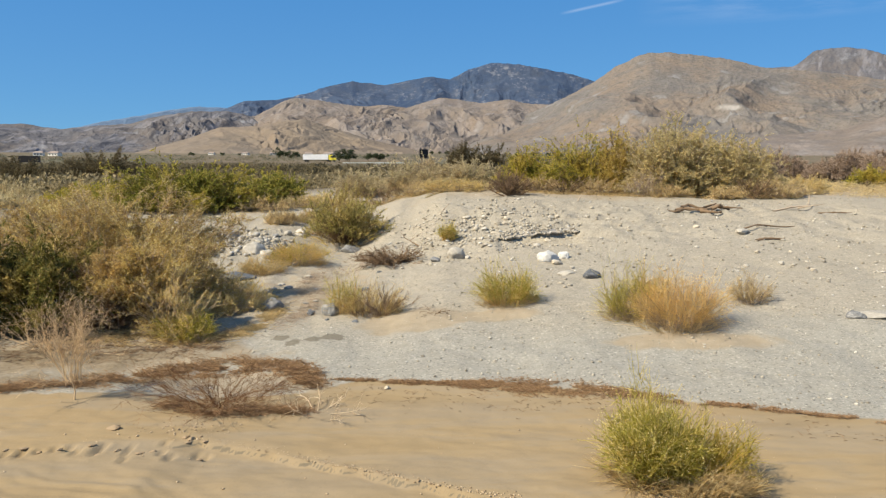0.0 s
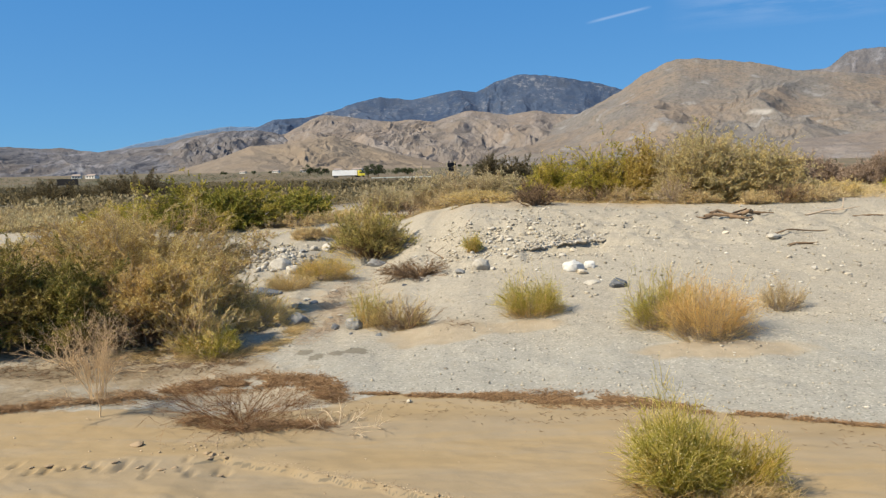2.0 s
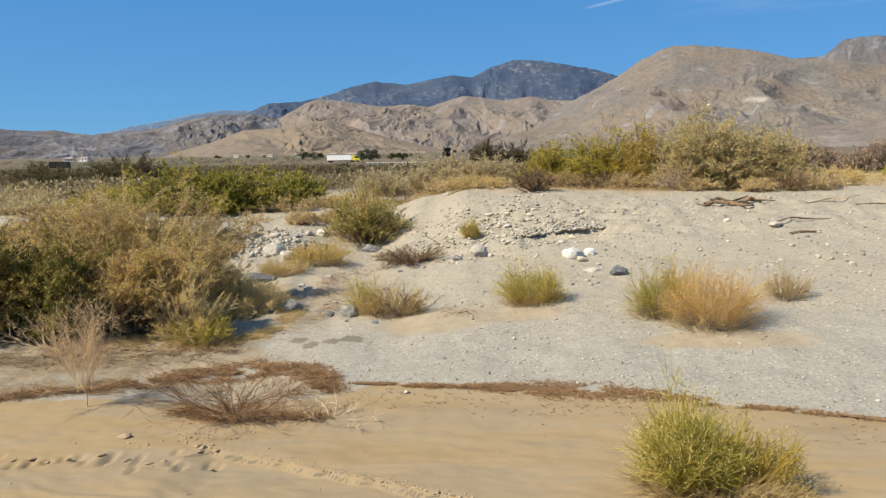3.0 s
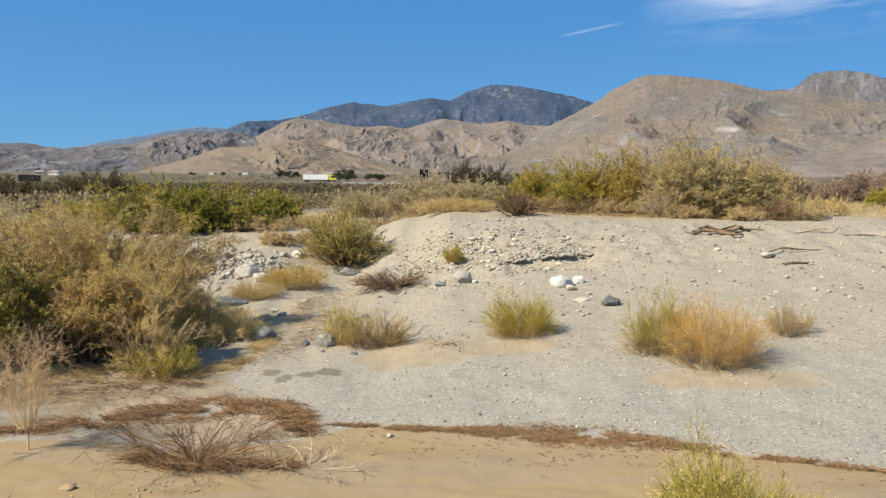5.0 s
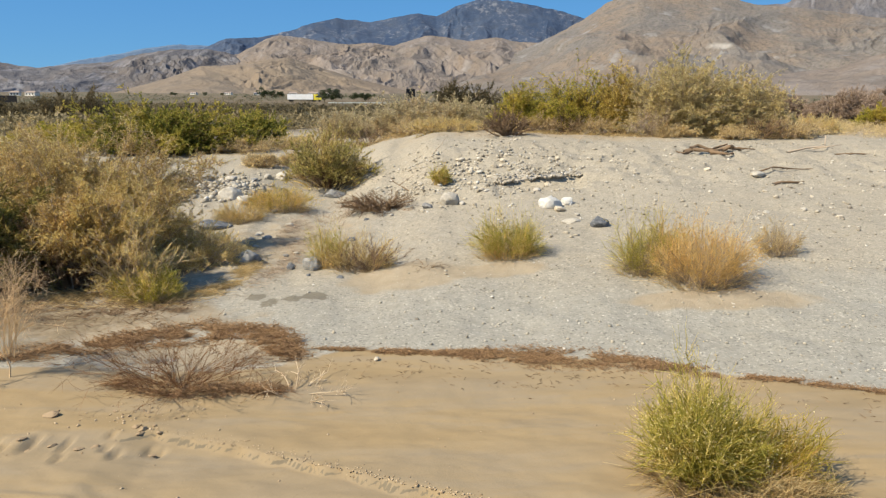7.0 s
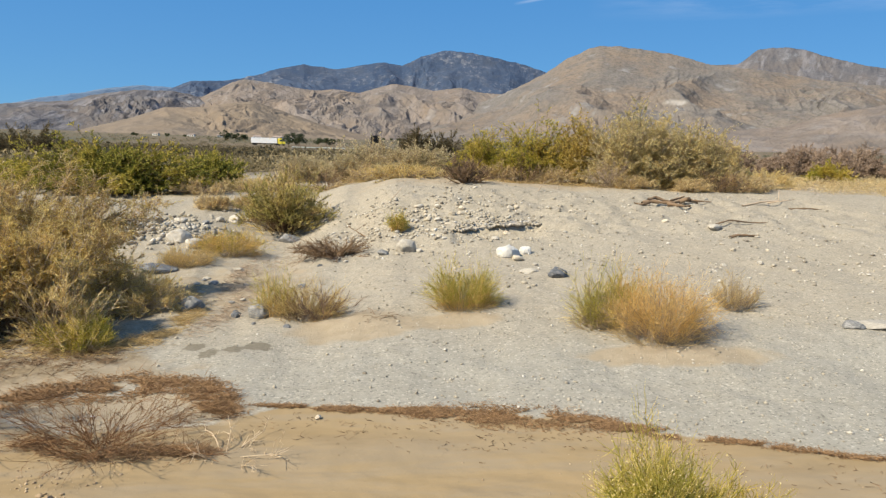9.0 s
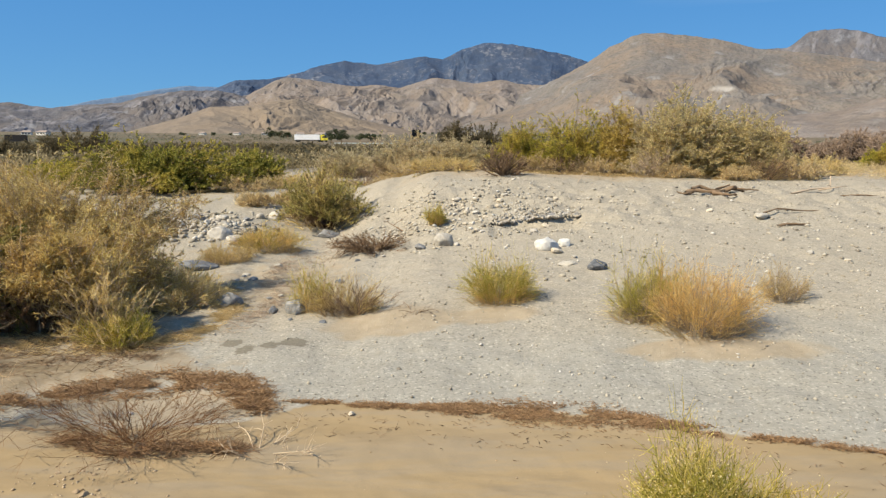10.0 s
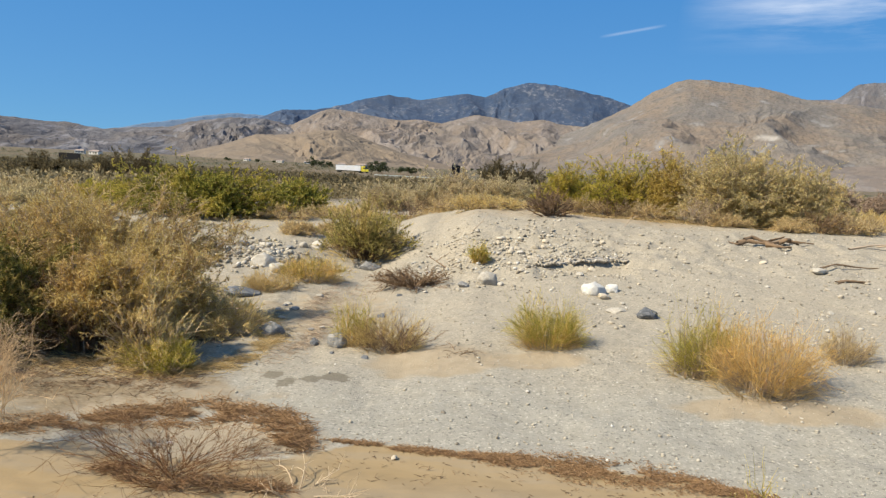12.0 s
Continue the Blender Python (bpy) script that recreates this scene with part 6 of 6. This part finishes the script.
# ---- the plain and its scrub ----
def far_scrub(name, count, r0, r1, az0, az1, tall, mat, label, seed, blades=70, clump=0.0, slim=0.13):
    rng = np.random.default_rng(seed)
    az = np.radians(rng.uniform(az0, az1, count))
    r = np.exp(rng.uniform(math.log(r0), math.log(r1), count))
    x, y = r * np.sin(az), r * np.cos(az)
    ok = fbm(x * 0.03 + seed, y * 0.03, 3, seed) > clump
    x, y = x[ok], y[ok]
    n = len(x)
    h = tall * rng.uniform(0.5, 1.25, n)
    w = h * rng.uniform(0.7, 1.3, n)
    m = n * blades
    wh = np.repeat(np.arange(n), blades)
    a, u = rng.uniform(0, 2 * np.pi, m), np.sqrt(rng.uniform(0, 1, m))
    lz = rng.uniform(0.0, 1.0, m) * np.sqrt(1 - 0.9 * u * u)
    at = np.stack([x[wh] + w[wh] * u * np.cos(a), y[wh] + w[wh] * u * np.sin(a), height(x, y)[wh] + h[wh] * lz * 0.85], -1)
    v, f = leaves(rng, at, unit(rng.normal(0, 0.7, (m, 3)) + (0, 0, 0.35)), h[wh] * 0.28 * rng.uniform(0.5, 1.2, m), h[wh] * slim * rng.uniform(0.5, 1.2, m))
    me = mesh_from(name, v, f)
    me.materials.append(mat)
    tagged(new(name, me), label, "scrub", kind="stuff")


far_scrub("dark_scrub", 4600, 120, 650, -46, -9, 1.2, DARK_SCRUB, "dark scrub thick on the plain", 107, 26, -0.35)
far_scrub("plain_scrub", 700, 22, 60, -42, -4, 0.55, SCRUB_BROWN, "low grey-brown desert scrub on the near plain", 101, 90, -0.15)
far_scrub("dark_scrub", 2600, 40, 220, -46, 12, 0.9, DARK_SCRUB, "dark creosote scrub across the plain", 102, 70, -0.3)
far_scrub("dark_scrub", 2600, 110, 900, -46, 42, 1.3, DARK_SCRUB, "dark scrub dotted over the plain", 103, 30, -0.1)
far_scrub("tan_scrub", 260, 24, 90, -14, 20, 0.6, SCRUB_BROWN, "tawny dry scrub on the plain", 104, 80, -0.2)
far_scrub("tree_belt", 2000, 420, 1700, -45, 40, 2.4, TREE_GREEN, "belts of dark trees far over the plain", 105, 36, 0.05)
far_scrub("yellow_grass", 620, 15.0, 26, 22, 46, 0.22, DULL_STRAW, "yellow dry grass on the bank", 106, 150, -0.5, 0.035)

shrub("dark_bush", -16.4, 33.5, 2.3, 1.6, 1.25, DARK_SCRUB, "large dark brown-green bush on the plain", "bush", seed=110, stems=300, twigs=11, blades=14, leaf=0.09, wide=0.03, twig=0.32, upright=0.1, bare=0.15, lump=0.5)
shrub("dark_bush", -20.3, 34, 1.9, 1.5, 0.9, DARK_SCRUB, "dark brown-green bush on the plain", "bush", seed=111, stems=300, twigs=11, blades=14, leaf=0.09, wide=0.03, twig=0.32, upright=0.1, bare=0.15, lump=0.5)
shrub("dark_bush", 1.2, 42, 1.3, 1.3, 2.0, DARK_SCRUB, "dark green bush on the plain", "bush", seed=112, stems=200, twigs=10, blades=12, leaf=0.1, wide=0.035, twig=0.35, upright=0.15, bare=0.15, lump=0.5)
shrub("dark_bush", 3.0, 44, 1.6, 1.4, 1.7, DARK_SCRUB, "dark green bush on the plain", "bush", seed=113, stems=200, twigs=10, blades=12, leaf=0.1, wide=0.035, twig=0.35, upright=0.15, bare=0.15, lump=0.5)
for i in range(15):
    bx, by = 13.4 + 1.6 * i, 31 + 1.6 * math.sin(i * 2.1) - 0.5 * i
    shrub("thicket", bx, by, 1.9, 1.4, 1.2 + 0.10 * math.sin(i * 1.7), THICKET_BROWN, "leafless grey-brown thicket beyond the bank", "thicket", "leafless thickets", seed=120 + i,
          stems=240, twigs=11, blades=20, leaf=0.12, wide=0.016, twig=0.3, upright=0.08, spread=1.2, low=0.03, bare=0.1, thick=0.02, wood=BROWN_TWIG)


# ---- far things: trees, houses, signs, a truck on the road ----
def tree(x, y, h, seed, label="dark green tree among houses on the plain"):
    rng = np.random.default_rng(seed)
    top = thing("tree", x, y, None, label, "tree", "trees on the plain")
    v, f = tubes(np.array([[(0, 0, -0.2), (0.05 * h, 0, h * 0.25), (0.02 * h, 0.03 * h, h * 0.6)]]), np.array([0.035 * h]), 6)
    limbs = [v], [f]
    for i in range(6):
        a = i * 1.05
        v2, f2 = tubes(np.array([[(0.04 * h, 0, h * 0.25), (0.15 * h * math.cos(a), 0.15 * h * math.sin(a), h * 0.45), (0.28 * h * math.cos(a), 0.28 * h * math.sin(a), h * 0.6)]]), np.array([0.015 * h]), 5)
        limbs[1].append(f2 + sum(len(q) for q in limbs[0]))
        limbs[0].append(v2)
    part("trunk", mesh_from("trunk", np.concatenate(limbs[0]), np.concatenate(limbs[1])), BROWN_TWIG, top)
    m = 900
    lobes = rng.normal(0, 0.2 * h, (9, 3)) * (1.3, 1.3, 0.6) + (0, 0, 0.5 * h)
    at = lobes[rng.integers(0, 9, m)] + unit(rng.normal(size=(m, 3))) * (0.19 * h * rng.uniform(0.4, 1, m) ** 0.4)[:, None]
    at[:, 2] = np.maximum(at[:, 2], 0.05 * h)
    v, f = leaves(rng, at, unit(rng.normal(size=(m, 3))), np.full(m, 0.11 * h), np.full(m, 0.06 * h))
    part("crown", mesh_from("crown", v, f), TREE_GREEN, top)
    return top


def box(bm, x0, x1, y0, y1, z0, z1):
    vs = [bm.verts.new((x, y, z)) for z in (z0, z1) for x, y in ((x0, y0), (x1, y0), (x1, y1), (x0, y1))]
    for c in ((0, 3, 2, 1), (4, 5, 6, 7), (0, 1, 5, 4), (1, 2, 6, 5), (2, 3, 7, 6), (3, 0, 4, 7)):
        bm.faces.new([vs[i] for i in c])


def boxes(*dims):
    bm = bmesh.new()
    for d in dims:
        box(bm, *d)
    bmesh.ops.bevel(bm, geom=bm.edges[:], offset=0.03, segments=1, affect="EDGES")
    return bm


WALL = plain_paint("house_wall", (0.70, 0.67, 0.60), 0.8, 2.0)
ROOF = plain_paint("house_roof", (0.30, 0.24, 0.20), 0.8, 2.0)
GLASS = plain_paint("dark_window", (0.04, 0.045, 0.05), 0.2, 2.0)
SIGN_BACK = plain_paint("dark_sign_back", (0.022, 0.020, 0.019), 0.8, 2.0)
STEEL = plain_paint("steel_post", (0.10, 0.085, 0.075), 0.6, 4.0)
WHITE_PAINT = plain_paint("white_trailer", (0.78, 0.78, 0.76), 0.4, 1.0, 0.92)
YELLOW_PAINT = plain_paint("yellow_cab", (0.72, 0.60, 0.06), 0.35, 1.0, 0.92)
TYRE = plain_paint("tyre_rubber", (0.02, 0.02, 0.02), 0.8, 10.0)
RAIL = plain_paint("pale_rail", (0.46, 0.50, 0.46), 0.6, 1.0)


def house(x, y, wide, turn, label):
    top = thing("house", x, y, None, label, "house", "houses on the plain", turn)
    d, h = wide * 0.6, 3.0
    part("wall", boxes((-wide / 2, wide / 2, -d / 2, d / 2, -1.5, h)), WALL, top)
    bm = bmesh.new()
    e = 0.5
    a = [bm.verts.new(p) for p in ((-wide / 2 - e, -d / 2 - e, h), (wide / 2 + e, -d / 2 - e, h), (wide / 2 + e, d / 2 + e, h), (-wide / 2 - e, d / 2 + e, h), (-wide / 2 + 1, 0, h + 1.6), (wide / 2 - 1, 0, h + 1.6))]
    for c in ((0, 1, 5, 4), (2, 3, 4, 5), (1, 2, 5), (3, 0, 4), (3, 2, 1, 0)):
        bm.faces.new([a[i] for i in c])
    part("roof", bm, ROOF, top)
    for k in (-0.3, 0.0, 0.3):
        part("window", boxes((wide * k - 0.7, wide * k + 0.7, -d / 2 - 0.08, -d / 2 + 0.1, 1.0, 2.3)), GLASS, top)


for i, (az, r, wide) in enumerate(((-10.7, 900, 10), (-9.1, 860, 12), (-8.2, 940, 9), (-28.6, 800, 11), (-29.6, 820, 9), (-15.5, 1250, 11), (-13.4, 1300, 12), (-18.0, 1250, 10))):
    house(r * math.sin(radians(az)), r * math.cos(radians(az)), wide, (-1) ** i * 12, "low white house with a brown roof on the plain")
for i, (az, r, h) in enumerate(((-12.9, 560, 8), (-12.3, 570, 7), (-11.7, 560, 6), (-8.3, 420, 7.5), (-7.5, 420, 7), (-6.0, 430, 5), (-5.4, 430, 5.5), (-4.9, 430, 5), (-19.6, 900, 5), (-19.3, 880, 4), (-17.2, 900, 5),
                                (-16.0, 940, 4), (-1.6, 1600, 9), (-0.9, 1620, 10), (-0.3, 1600, 8), (0.4, 1620, 11), (0.8, 1600, 9), (4.5, 800, 6), (6.0, 820, 6), (7.3, 800, 7), (8.4, 780, 6))):
    tree(r * math.sin(radians(az)), r * math.cos(radians(az)), h, 200 + i)


def sign(x, y, wide, high, base, turn, label, posts=2):
    top = thing("billboard", x, y, None, label, "billboard", "", turn)
    part("panel", boxes((-wide / 2, wide / 2, -0.15, 0.15, base, base + high)), SIGN_BACK, top)
    for k in range(posts):
        px = (k - (posts - 1) / 2) * wide * 0.5
        part("post", boxes((px - 0.15, px + 0.15, 0.16, 0.46, -1, base + high * 0.8)), STEEL, top)
    return top


sign(-9.4, 350, 4.6, 4.2, 2.8, 28, "dark back of a roadside billboard on posts")
sign(-173.6, 298, 8.4, 2.8, 0.8, 12, "wide dark back of a roadside billboard", 3)


def truck(x, y, turn):
    top = thing("truck", x, y, None, "white box trailer behind a yellow truck cab on the road", "truck", "", turn)
    part("trailer", boxes((-10.5, 3.6, -1.28, 1.28, 1.15, 4.05)), WHITE_PAINT, top)
    part("cab", boxes((4.0, 6.1, -1.22, 1.22, 0.9, 3.9), (6.1, 7.9, -1.0, 1.0, 0.9, 2.2)), YELLOW_PAINT, top)
    part("window", boxes((5.0, 6.14, -1.25, 1.25, 2.35, 3.2)), GLASS, top)
    part("chassis", boxes((-10.3, 7.6, -0.5, 0.5, 0.75, 1.12)), STEEL, top)
    for wx in (-9.3, -8.1, 3.1, 4.4, 6.9):
        for wy in (-1.05, 1.05):
            bm = bmesh.new()
            bmesh.ops.create_cone(bm, cap_ends=True, segments=20, radius1=0.52, radius2=0.52, depth=0.34, matrix=pose(wx, wy, 0.52, 90))
            bmesh.ops.bevel(bm, geom=[e for e in bm.edges if e.is_manifold and e.calc_face_angle(0) > 1], offset=0.05, segments=2, affect="EDGES")
            part("wheel", bm, TYRE, top)


truck(-68, 400, 0)
rail = thing("guard_rail", -32, 326, None, "pale guard rail along the road", "guard rail")
part("beam", boxes((-14, 14, -0.05, 0.05, 0.55, 1.0)), RAIL, rail)
for k in range(8):
    part("post", boxes((-13.5 + k * 3.85, -13.3 + k * 3.85, 0.06, 0.2, -0.5, 0.95)), STEEL, rail)
